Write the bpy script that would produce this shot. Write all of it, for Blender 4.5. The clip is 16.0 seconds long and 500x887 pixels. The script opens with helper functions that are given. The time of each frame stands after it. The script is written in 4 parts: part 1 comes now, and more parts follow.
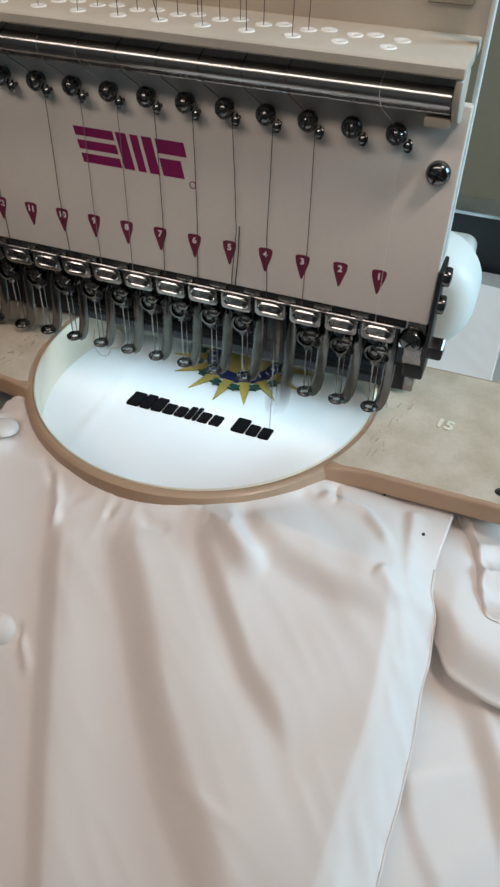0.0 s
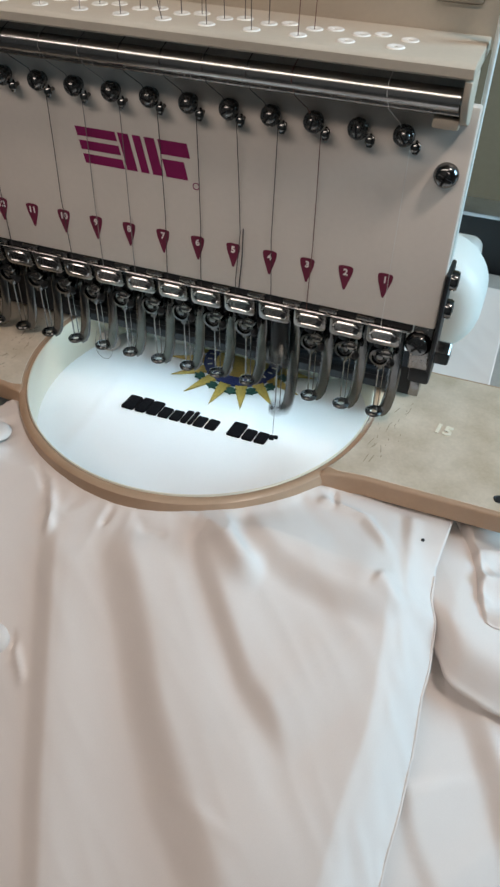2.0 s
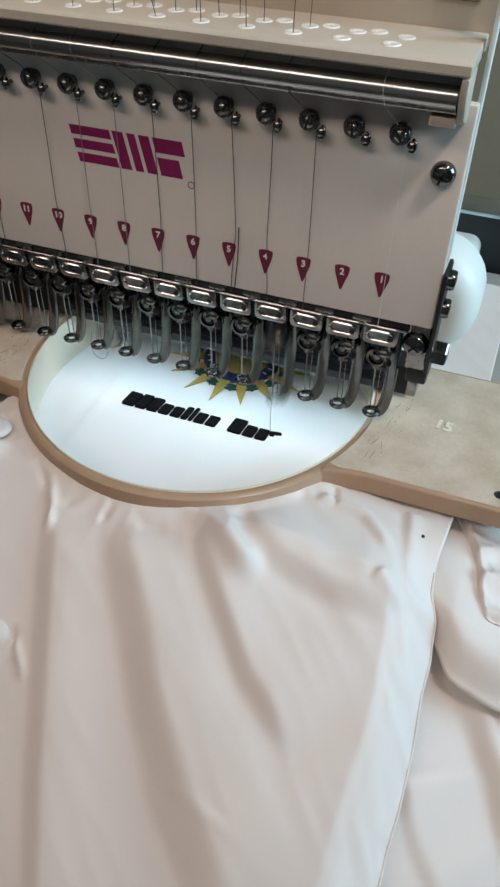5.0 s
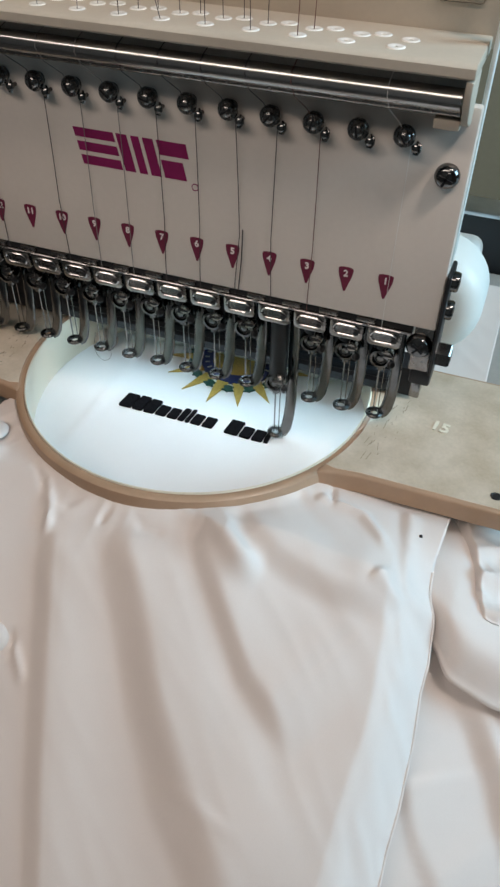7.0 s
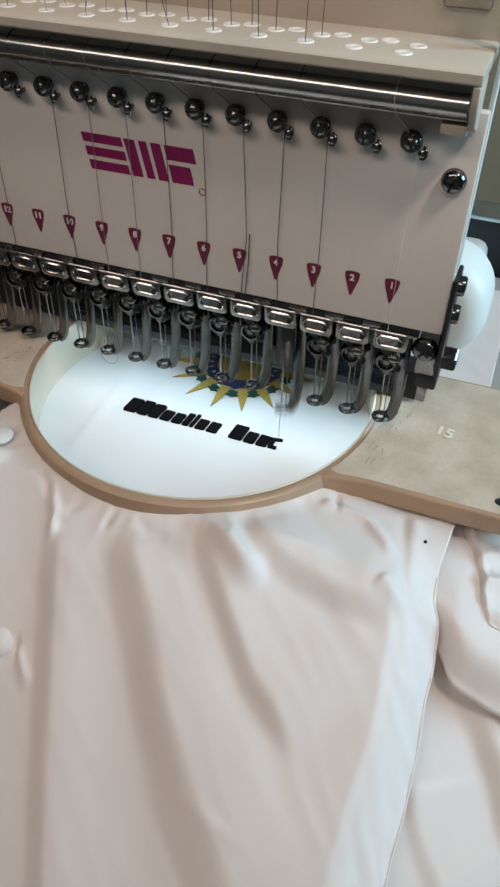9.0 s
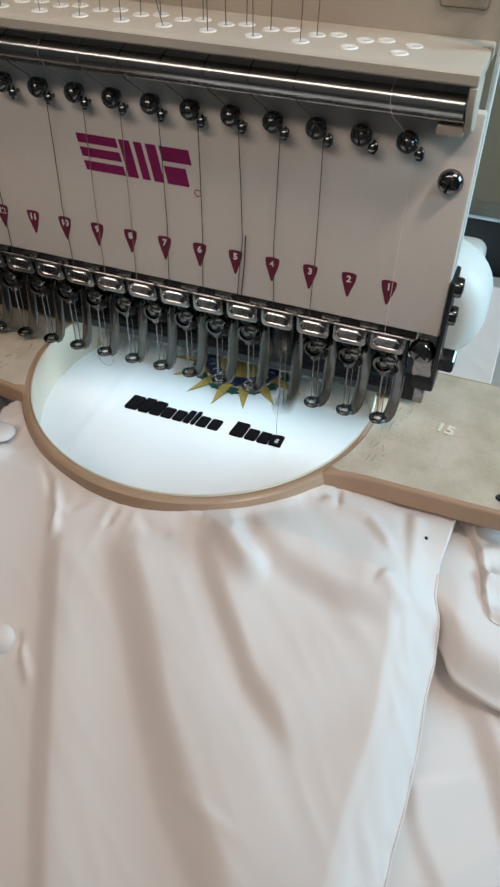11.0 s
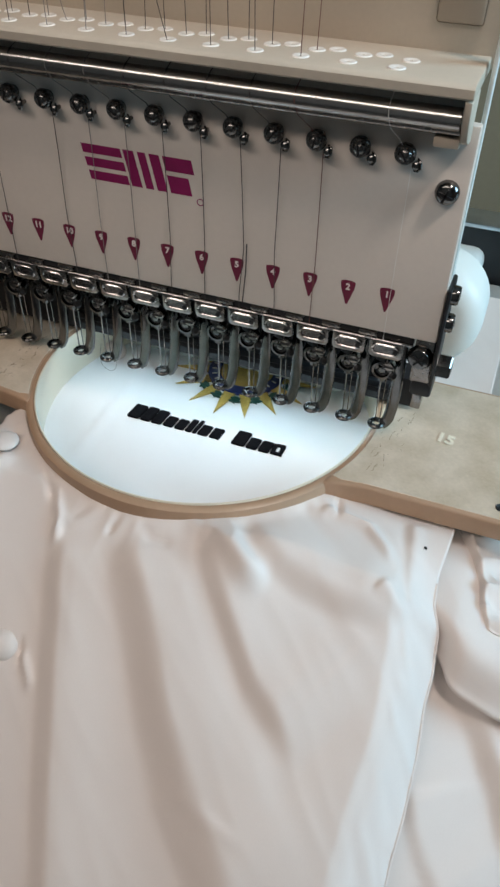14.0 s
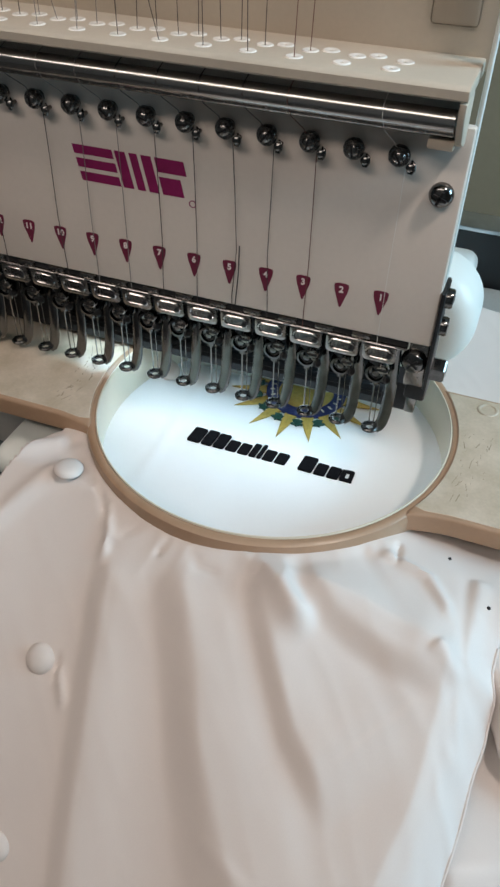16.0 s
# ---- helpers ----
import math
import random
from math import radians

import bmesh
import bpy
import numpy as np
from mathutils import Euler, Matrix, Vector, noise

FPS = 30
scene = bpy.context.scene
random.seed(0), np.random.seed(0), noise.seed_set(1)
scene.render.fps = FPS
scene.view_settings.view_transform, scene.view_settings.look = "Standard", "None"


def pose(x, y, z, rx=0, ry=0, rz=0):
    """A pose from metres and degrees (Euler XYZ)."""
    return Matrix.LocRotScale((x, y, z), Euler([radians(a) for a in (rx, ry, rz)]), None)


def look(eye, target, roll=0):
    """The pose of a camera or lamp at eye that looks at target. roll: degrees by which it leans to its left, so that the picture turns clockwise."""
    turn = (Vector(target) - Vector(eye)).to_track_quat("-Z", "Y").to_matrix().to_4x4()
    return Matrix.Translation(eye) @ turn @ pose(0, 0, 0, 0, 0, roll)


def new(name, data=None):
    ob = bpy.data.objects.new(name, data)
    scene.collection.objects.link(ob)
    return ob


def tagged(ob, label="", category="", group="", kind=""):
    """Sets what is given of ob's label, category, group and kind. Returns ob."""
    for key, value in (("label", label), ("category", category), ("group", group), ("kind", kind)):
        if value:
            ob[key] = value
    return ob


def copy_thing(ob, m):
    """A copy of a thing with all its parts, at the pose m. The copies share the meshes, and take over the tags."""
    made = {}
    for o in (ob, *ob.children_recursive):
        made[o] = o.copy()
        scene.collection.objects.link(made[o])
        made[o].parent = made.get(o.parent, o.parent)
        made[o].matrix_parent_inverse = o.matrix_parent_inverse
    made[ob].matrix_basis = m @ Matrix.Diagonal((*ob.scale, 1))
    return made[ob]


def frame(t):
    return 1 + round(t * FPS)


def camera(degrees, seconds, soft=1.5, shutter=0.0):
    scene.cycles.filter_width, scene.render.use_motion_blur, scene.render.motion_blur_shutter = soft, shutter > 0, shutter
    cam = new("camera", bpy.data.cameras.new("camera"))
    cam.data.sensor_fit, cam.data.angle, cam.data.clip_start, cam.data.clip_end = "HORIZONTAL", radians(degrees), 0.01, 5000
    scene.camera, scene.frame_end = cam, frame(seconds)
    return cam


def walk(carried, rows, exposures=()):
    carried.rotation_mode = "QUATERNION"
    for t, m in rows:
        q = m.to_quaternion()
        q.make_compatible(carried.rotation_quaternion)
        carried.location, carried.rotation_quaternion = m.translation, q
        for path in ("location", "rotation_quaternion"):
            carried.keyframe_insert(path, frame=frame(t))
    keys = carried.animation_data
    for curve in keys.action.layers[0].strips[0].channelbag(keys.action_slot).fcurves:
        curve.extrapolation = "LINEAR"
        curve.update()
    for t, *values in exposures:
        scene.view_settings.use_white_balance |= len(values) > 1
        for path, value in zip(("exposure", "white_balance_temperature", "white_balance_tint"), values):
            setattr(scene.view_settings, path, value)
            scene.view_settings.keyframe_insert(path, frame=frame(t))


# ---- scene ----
# ---------------------------------------------------------------- camera
# x runs along the needle row, y away from the operator, z up.
# z = 0 is the top of the hoop's rim; the floor lies 0.95 m below it.
cam = camera(36.28, 16.0, soft=2.5, shutter=0.9)
PATH = [
    (0, 0.0369, -0.2333, 0.2015, 48.07, -1.04, 20.48),
    (0.5, 0.0361, -0.2317, 0.2005, 48.01, -1.10, 20.45),
    (1, 0.0353, -0.2316, 0.2003, 48.04, -1.16, 20.48),
    (1.5, 0.0353, -0.2311, 0.2008, 48.03, -1.15, 20.56),
    (2, 0.0350, -0.2294, 0.2004, 48.03, -1.08, 20.73),
    (2.5, 0.0343, -0.2286, 0.1999, 47.94, -1.04, 20.50),
    (3, 0.0352, -0.2277, 0.1996, 47.98, -1.02, 20.58),
    (3.5, 0.0343, -0.2266, 0.1990, 47.78, -1.07, 20.51),
    (4, 0.0353, -0.2269, 0.1993, 47.82, -1.13, 20.54),
    (6.5, 0.0350, -0.2271, 0.2002, 47.93, -0.93, 20.73),
    (7, 0.0342, -0.2273, 0.2004, 47.90, -0.99, 20.64),
    (7.5, 0.0334, -0.2276, 0.1992, 47.97, -1.07, 20.69),
    (8, 0.0335, -0.2277, 0.2005, 47.95, -0.96, 20.81),
    (8.5, 0.0331, -0.2282, 0.2018, 48.07, -1.00, 20.93),
    (9, 0.0332, -0.2284, 0.2010, 48.15, -0.90, 20.84),
    (11.5, 0.0339, -0.2256, 0.2012, 48.00, -0.75, 20.83),
    (12, 0.0339, -0.2267, 0.2011, 48.24, -0.75, 20.98),
    (12.5, 0.0345, -0.2273, 0.2020, 48.27, -0.71, 20.99),
    (13, 0.0351, -0.2280, 0.2026, 48.31, -0.74, 20.98),
    (13.5, 0.0358, -0.2286, 0.2026, 48.38, -0.81, 20.99),
    (14, 0.0349, -0.2299, 0.2037, 48.51, -0.94, 20.89),
    (14.5, 0.0344, -0.2306, 0.2040, 48.79, -1.09, 20.82),
    (15, 0.0352, -0.2303, 0.2045, 48.88, -1.16, 20.74),
    (15.5, 0.0347, -0.2291, 0.2034, 48.90, -1.19, 20.68),
    (16, 0.0344, -0.2277, 0.2025, 48.69, -1.30, 20.55),
]
walk(cam, [(t, pose(x, y, z, rx, ry, rz)) for t, x, y, z, rx, ry, rz in PATH])
scene.view_settings.exposure = 0.0

# ---------------------------------------------------------------- world and light
world = bpy.data.worlds.new("world")
scene.world = world
world.use_nodes = True
world.node_tree.nodes["Background"].inputs[0].default_value = (0.9, 0.95, 1.0, 1)
world.node_tree.nodes["Background"].inputs[1].default_value = 0.3


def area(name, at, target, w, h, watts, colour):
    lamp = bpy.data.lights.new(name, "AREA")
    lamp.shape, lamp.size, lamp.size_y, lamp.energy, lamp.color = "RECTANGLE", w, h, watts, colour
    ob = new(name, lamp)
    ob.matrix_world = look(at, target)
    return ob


# Ceiling lights assumed out of view: one throws the shelf's shadow, one fills.
area("unseen_ceiling_light", (0.66, -0.38, 1.42), (0, 0, 0), 0.22, 0.22, 12.0, (1.0, 0.85, 0.755))
area("unseen_ceiling_light", (-0.45, -1.25, 1.42), (-0.45, -1.25, 0), 1.80, 0.30, 12.8, (1.0, 0.85, 0.755))
# Cool light added from the right; its source is out of view and unknown.
area("added_side_light", (1.88, 0.27, 0.86), (0, 0, 0), 1.02, 0.85, 45.0, (0.45, 0.78, 1.0))
area("head_led_light", (-0.072, 0.0262, 0.0120), (-0.072, 0.0180, -0.0126), 0.140, 0.003, 0.0245, (0.62, 0.87, 1.0))


# ---------------------------------------------------------------- materials
def material(name, colour, rough=0.5, metal=0.0, spots=0.0, spot_size=60.0, grain=0.0, grain_size=900.0, bump=0.0,
             bump_size=1500.0, sheen=0.0, emit=0.0, second=None, stretch=(1, 1, 1), coat=0.0, rough_var=0.0, trans=0.0):
    m = bpy.data.materials.new(name)
    m.use_nodes = True
    n, l = m.node_tree.nodes, m.node_tree.links
    b = n["Principled BSDF"]
    b.inputs["Roughness"].default_value = rough
    b.inputs["Metallic"].default_value = metal
    b.inputs["Base Color"].default_value = (*colour, 1)
    b.inputs["Sheen Weight"].default_value = sheen
    b.inputs["Coat Weight"].default_value = coat
    co = n.new("ShaderNodeTexCoord")
    mp = n.new("ShaderNodeMapping")
    mp.inputs["Scale"].default_value = stretch
    l.new(co.outputs["Object"], mp.inputs["Vector"])

    def tex(size, detail=4.0):
        t = n.new("ShaderNodeTexNoise")
        t.inputs["Scale"].default_value, t.inputs["Detail"].default_value = size, detail
        l.new(mp.outputs["Vector"], t.inputs["Vector"])
        return t

    out = None
    if spots or second:
        t = tex(spot_size, 6)
        ramp = n.new("ShaderNodeValToRGB")
        ramp.color_ramp.elements[0].position, ramp.color_ramp.elements[1].position = 0.35, 0.7
        c2 = second or tuple(c * (1 - spots) for c in colour)
        ramp.color_ramp.elements[0].color = (*colour, 1)
        ramp.color_ramp.elements[1].color = (*c2, 1)
        l.new(t.outputs["Fac"], ramp.inputs["Fac"])
        out = ramp.outputs["Color"]
    if grain:
        t = tex(grain_size, 2)
        mix = n.new("ShaderNodeMix")
        mix.data_type, mix.blend_type = "RGBA", "MULTIPLY"
        mix.inputs["Factor"].default_value = grain
        if out:
            l.new(out, mix.inputs["A"])
        else:
            mix.inputs["A"].default_value = (*colour, 1)
        l.new(t.outputs["Fac"], mix.inputs["B"])
        out = mix.outputs["Result"]
    if out:
        l.new(out, b.inputs["Base Color"])
    if rough_var:
        t = tex(spot_size * 2.3, 5)
        mr = n.new("ShaderNodeMapRange")
        mr.inputs["To Min"].default_value, mr.inputs["To Max"].default_value = max(0.02, rough - rough_var), rough + rough_var
        l.new(t.outputs["Fac"], mr.inputs["Value"])
        l.new(mr.outputs["Result"], b.inputs["Roughness"])
    if bump:
        t = tex(bump_size, 3)
        bp = n.new("ShaderNodeBump")
        bp.inputs["Strength"].default_value, bp.inputs["Distance"].default_value = bump, 0.0004
        l.new(t.outputs["Fac"], bp.inputs["Height"])
        l.new(bp.outputs["Normal"], b.inputs["Normal"])
    if emit:
        b.inputs["Emission Color"].default_value = (*colour, 1)
        b.inputs["Emission Strength"].default_value = emit
    return m


ENAMEL = material("cream_enamel", (0.72, 0.645, 0.58), 0.42, spots=0.07, spot_size=18, grain=0.06, grain_size=500, bump=0.03, bump_size=900, rough_var=0.08)
SHELF = material("cream_moulding", (0.55, 0.475, 0.385), 0.5, spots=0.12, spot_size=30, grain=0.08, grain_size=700, bump=0.05, bump_size=800, rough_var=0.08)
TAUPE = material("taupe_reflection", (0.42, 0.36, 0.29), 0.6, spots=0.1, spot_size=60)
GROMMET = material("white_ceramic", (0.92, 0.90, 0.86), 0.25, spots=0.05)
CHROME = material("chrome", (0.52, 0.50, 0.49), 0.17, 1.0, spots=0.25, spot_size=160, rough_var=0.07)
STEEL = material("worn_steel", (0.30, 0.295, 0.29), 0.17, 1.0, spots=0.2, spot_size=120, bump=0.02, bump_size=500, rough_var=0.12)
LEGSTEEL = material("polished_leg_steel", (0.21, 0.207, 0.205), 0.13, 1.0, spots=0.25, spot_size=150, rough_var=0.06)
FOOT = material("worn_foot_steel", (0.07, 0.069, 0.068), 0.27, 1.0, spots=0.3, spot_size=300, rough_var=0.1)
CLAMP = material("dark_chrome", (0.19, 0.187, 0.185), 0.16, 1.0, spots=0.4, spot_size=300, rough_var=0.08)
BARCHROME = material("brushed_chrome", (0.42, 0.41, 0.40), 0.21, 1.0, spots=0.15, spot_size=60, rough_var=0.04)
DULL = material("dull_chrome", (0.22, 0.213, 0.208), 0.27, 1.0, spots=0.5, spot_size=420, rough_var=0.10)
NICKEL = material("nickel_plate", (0.36, 0.335, 0.315), 0.25, 1.0, spots=0.35, spot_size=260, rough_var=0.10)
DARK = material("black_oxide", (0.025, 0.025, 0.027), 0.42, 0.3, spots=0.4, spot_size=120, bump=0.08, bump_size=600, rough_var=0.12)
BEAM = material("black_beam", (0.030, 0.030, 0.032), 0.5, 0.0, spots=0.3, spot_size=90, bump=0.05, bump_size=500)
GAP = material("dark_inside", (0.045, 0.042, 0.04), 0.7, spots=0.3, spot_size=90)
MAROON = material("maroon_print", (0.16, 0.014, 0.045), 0.45, spots=0.12, spot_size=400)
MAGENTA = material("magenta_print", (0.27, 0.012, 0.105), 0.42, spots=0.15, spot_size=300)
PRINTWHITE = material("white_print", (0.80, 0.74, 0.72), 0.5)
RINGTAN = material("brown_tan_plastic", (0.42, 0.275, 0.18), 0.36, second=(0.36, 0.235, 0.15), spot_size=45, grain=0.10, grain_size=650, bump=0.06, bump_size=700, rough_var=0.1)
# Mottled tab plastic; the light on its top is put into the paler colour.
TAN_LIT = material("lit_tan_plastic", (0.66, 0.57, 0.46), 0.36, second=(0.50, 0.42, 0.31), spot_size=70, grain=0.20, grain_size=900, bump=0.16, bump_size=700, rough_var=0.1)
RIMIN = material("cream_hoop_plastic", (0.74, 0.70, 0.58), 0.35, spots=0.08, spot_size=40, bump=0.05, bump_size=600)
SCUFF = material("black_scuff", (0.24, 0.19, 0.13), 0.8, spots=0.4, spot_size=800)
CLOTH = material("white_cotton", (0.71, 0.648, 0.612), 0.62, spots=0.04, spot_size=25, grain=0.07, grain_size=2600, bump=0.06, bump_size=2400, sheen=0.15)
# Same cotton as CLOTH, with the hoop's cool light put into the colour.
TAUT_LIT = material("lit_white_cotton", (0.83, 0.86, 0.88), 0.8, spots=0.03, spot_size=30, grain=0.05, grain_size=2600, bump=0.14, bump_size=2400, sheen=0.1)
BUTTON = material("pearl_button", (0.66, 0.60, 0.56), 0.5, spots=0.08, spot_size=120)
SEAM = material("seam_thread", (0.66, 0.61, 0.57), 0.85, grain=0.2, grain_size=2000)
def matt(m, level=0.08):
    m.node_tree.nodes["Principled BSDF"].inputs["Specular IOR Level"].default_value = level
    return m


BLACKTHREAD = material("black_embroidery", (0.008, 0.008, 0.010), 0.9, grain=0.5, grain_size=1800, bump=0.6, bump_size=1500, stretch=(1, 6, 1))
matt(BLACKTHREAD)
matt(BEAM, 0.15)
matt(GAP, 0.15)
YELLOW = material("golden_embroidery", (0.60, 0.42, 0.09), 0.5, spots=0.35, spot_size=500, bump=0.6, bump_size=1600, stretch=(1, 5, 1), grain=0.35, grain_size=1600)
BLUE = material("blue_embroidery", (0.012, 0.022, 0.12), 0.5, spots=0.3, spot_size=500, bump=0.6, bump_size=1600, grain=0.3, grain_size=1600)
GREEN = material("green_embroidery", (0.012, 0.075, 0.055), 0.5, spots=0.3, spot_size=500, bump=0.6, bump_size=1600, grain=0.3, grain_size=1600)
PALE = material("pale_embroidery", (0.62, 0.60, 0.52), 0.6, grain=0.3, grain_size=1600)
THREAD_D = material("dark_thread", (0.05, 0.04, 0.04), 0.7)
THREAD_B = material("brown_thread", (0.14, 0.055, 0.045), 0.7)
THREAD_G = material("grey_thread", (0.22, 0.20, 0.19), 0.7)
THREAD_W = material("white_thread", (0.75, 0.73, 0.70), 0.7)
WHITEPLASTIC = material("white_housing_plastic", (0.76, 0.80, 0.77), 0.4, spots=0.05, spot_size=30, bump=0.03, bump_size=500)
TABLE = material("grey_table_laminate", (0.42, 0.41, 0.38), 0.5, spots=0.2, spot_size=20, grain=0.2, grain_size=600)
WALL = material("beige_wall_paint", (0.36, 0.31, 0.21), 0.8, spots=0.1, spot_size=3, grain=0.1, grain_size=80)
WALLDARK = material("grey_wall_paint", (0.24, 0.23, 0.22), 0.8, spots=0.1, spot_size=3)
FLOOR = material("grey_floor_vinyl", (0.10, 0.095, 0.09), 0.5, spots=0.3, spot_size=6)
CEIL = material("white_ceiling_paint", (0.30, 0.29, 0.28), 0.9, spots=0.05, spot_size=3)
PANEL = material("black_panel", (0.015, 0.017, 0.02), 0.4, spots=0.3, spot_size=40)
ALU = material("aluminium_edge", (0.62, 0.66, 0.70), 0.3, 1.0, spots=0.2, spot_size=60)
LAMPGLOW = material("lamp_diffuser", (1.0, 0.90, 0.80), 0.5, emit=2.0)
LEDGLOW = material("led_diffuser", (0.80, 0.93, 1.0), 0.5, emit=3.0)


# ---------------------------------------------------------------- builders
def empty(name, m=Matrix(), **tags):
    ob = new(name)
    ob.empty_display_size = 0.01
    ob.matrix_world = m
    return tagged(ob, **tags)


def mesh_of(bm, name, mat, smooth=True):
    me = bpy.data.meshes.new(name)
    bmesh.ops.recalc_face_normals(bm, faces=bm.faces[:])
    bm.to_mesh(me)
    bm.free()
    me.materials.append(mat)
    if smooth:
        me.shade_smooth()
        me.set_sharp_from_angle(angle=radians(38))
    return me


def part(name, bm, mat, parent=None, label="", smooth=True, m=None):
    ob = new(name, mesh_of(bm, name, mat, smooth) if isinstance(bm, bmesh.types.BMesh) else bm)
    if parent:
        ob.parent = parent
    if m is not None:
        ob.matrix_local = m
    return tagged(ob, label=label)


def box(x0, x1, y0, y1, z0, z1, bevel=0.0, seg=2, bm=None):
    bm2 = bmesh.new()
    bmesh.ops.create_cube(bm2, size=1, matrix=Matrix.LocRotScale(((x0 + x1) / 2, (y0 + y1) / 2, (z0 + z1) / 2), None, (x1 - x0, y1 - y0, z1 - z0)))
    if bevel:
        bmesh.ops.bevel(bm2, geom=bm2.edges[:], offset=bevel, segments=seg, affect="EDGES", profile=0.5)
    if bm is None:
        return bm2
    return join(bm, bm2)


def join(bm, other):
    me = bpy.data.meshes.new("tmp")
    other.to_mesh(me)
    other.free()
    bm.from_mesh(me)
    bpy.data.meshes.remove(me)
    return bm


def tube(points, r, n=8, bm=None, squash=None):
    """A round (or with squash = (width, thickness): flat) rod along points."""
    bm = bm or bmesh.new()
    pts = [Vector(p) for p in points]
    rings = []
    ref = Vector((0, 0, 1))
    d0 = (pts[-1] - pts[0]).normalized()
    if abs(d0.z) > 0.8:
        ref = Vector((1, 0, 0))
    for i, p in enumerate(pts):
        d = (pts[min(i + 1, len(pts) - 1)] - pts[max(i - 1, 0)]).normalized()
        a = (ref - d * ref.dot(d)).normalized()
        b = d.cross(a)
        ri = r[i] if isinstance(r, (list, tuple)) else r
        sa, sb = squash if squash else (ri, ri)
        ring = []
        for k in range(n):
            w = 2 * math.pi * (k + 0.5) / n
            ca, cb = math.cos(w), math.sin(w)
            if squash:
                ca = math.copysign(abs(ca) ** 0.75, ca)
                cb = math.copysign(abs(cb) ** 0.75, cb)
            ring.append(bm.verts.new(p + a * (ca * sa) + b * (cb * sb)))
        rings.append(ring)
    for i in range(len(rings) - 1):
        for k in range(n):
            bm.faces.new((rings[i][k], rings[i][(k + 1) % n], rings[i + 1][(k + 1) % n], rings[i + 1][k]))
    bm.faces.new(rings[0])
    bm.faces.new(rings[-1])
    return bm


def lathe(profile, n=24, m=None, bm=None):
    """Turns (radius, height) pairs round the z axis; m places it."""
    bm2 = bmesh.new()
    rings = []
    for r, z in profile:
        if r < 1e-7:
            rings.append([bm2.verts.new((0, 0, z))])
        else:
            rings.append([bm2.verts.new((r * math.cos(2 * math.pi * k / n), r * math.sin(2 * math.pi * k / n), z)) for k in range(n)])
    for a, b in zip(rings, rings[1:]):
        for k in range(n):
            k2 = (k + 1) % n
            if len(a) == 1 and len(b) == 1:
                continue
            if len(a) == 1:
                bm2.faces.new((a[0], b[k], b[k2]))
            elif len(b) == 1:
                bm2.faces.new((a[k], a[k2], b[0]))
            else:
                bm2.faces.new((a[k], a[k2], b[k2], b[k]))
    if m is not None:
        bm2.transform(m)
    return join(bm, bm2) if bm else bm2


def slab(outline, z0, z1, bevel=0.0, m=None, seg=2):
    """A flat outline in x, y given thickness from z0 to z1."""
    bm = bmesh.new()
    f = bm.faces.new([bm.verts.new((x, y, z0)) for x, y in outline])
    ext = bmesh.ops.extrude_face_region(bm, geom=[f])
    top = [v for v in ext["geom"] if isinstance(v, bmesh.types.BMVert)]
    bmesh.ops.translate(bm, verts=top, vec=(0, 0, z1 - z0))
    if bevel:
        edges = [e for e in bm.edges if all(v in top for v in e.verts)]
        bmesh.ops.bevel(bm, geom=edges, offset=bevel, segments=seg, affect="EDGES", profile=0.5)
    if m is not None:
        bm.transform(m)
    return bm


def rounded_rect(cx, cy, w, h, r, n=5):
    pts = []
    for sx, sy, a0 in ((1, 1, 0), (-1, 1, 90), (-1, -1, 180), (1, -1, 270)):
        for k in range(n + 1):
            a = radians(a0 + 90 * k / n)
            pts.append((cx + sx * (w / 2 - r) + r * math.cos(a), cy + sy * (h / 2 - r) + r * math.sin(a)))
    return pts


FRONT = pose(0, 0, 0, 90, 0, 0)  # turns a flat outline upright: its thickness then points to the operator


def lettering(text, size, mat, parent, m, name="numeral", depth=0.0001):
    cu = bpy.data.curves.new(name, "FONT")
    cu.body, cu.size, cu.align_x, cu.align_y, cu.extrude, cu.resolution_u = text, size, "CENTER", "CENTER", depth, 3
    cu.offset = size * 0.03
    tmp = new("tmp_text", cu)
    bpy.context.view_layer.update()
    me = bpy.data.meshes.new_from_object(tmp.evaluated_get(bpy.context.evaluated_depsgraph_get()))
    bpy.data.objects.remove(tmp)
    bpy.data.curves.remove(cu)
    me.name = name
    me.materials.clear()
    me.materials.append(mat)
    ob = new(name, me)
    ob.parent = parent
    ob.matrix_local = m
    return ob


PITCH = 0.0137
NEEDLES = 15


def needle_x(i):
    return -(i - 1) * PITCH


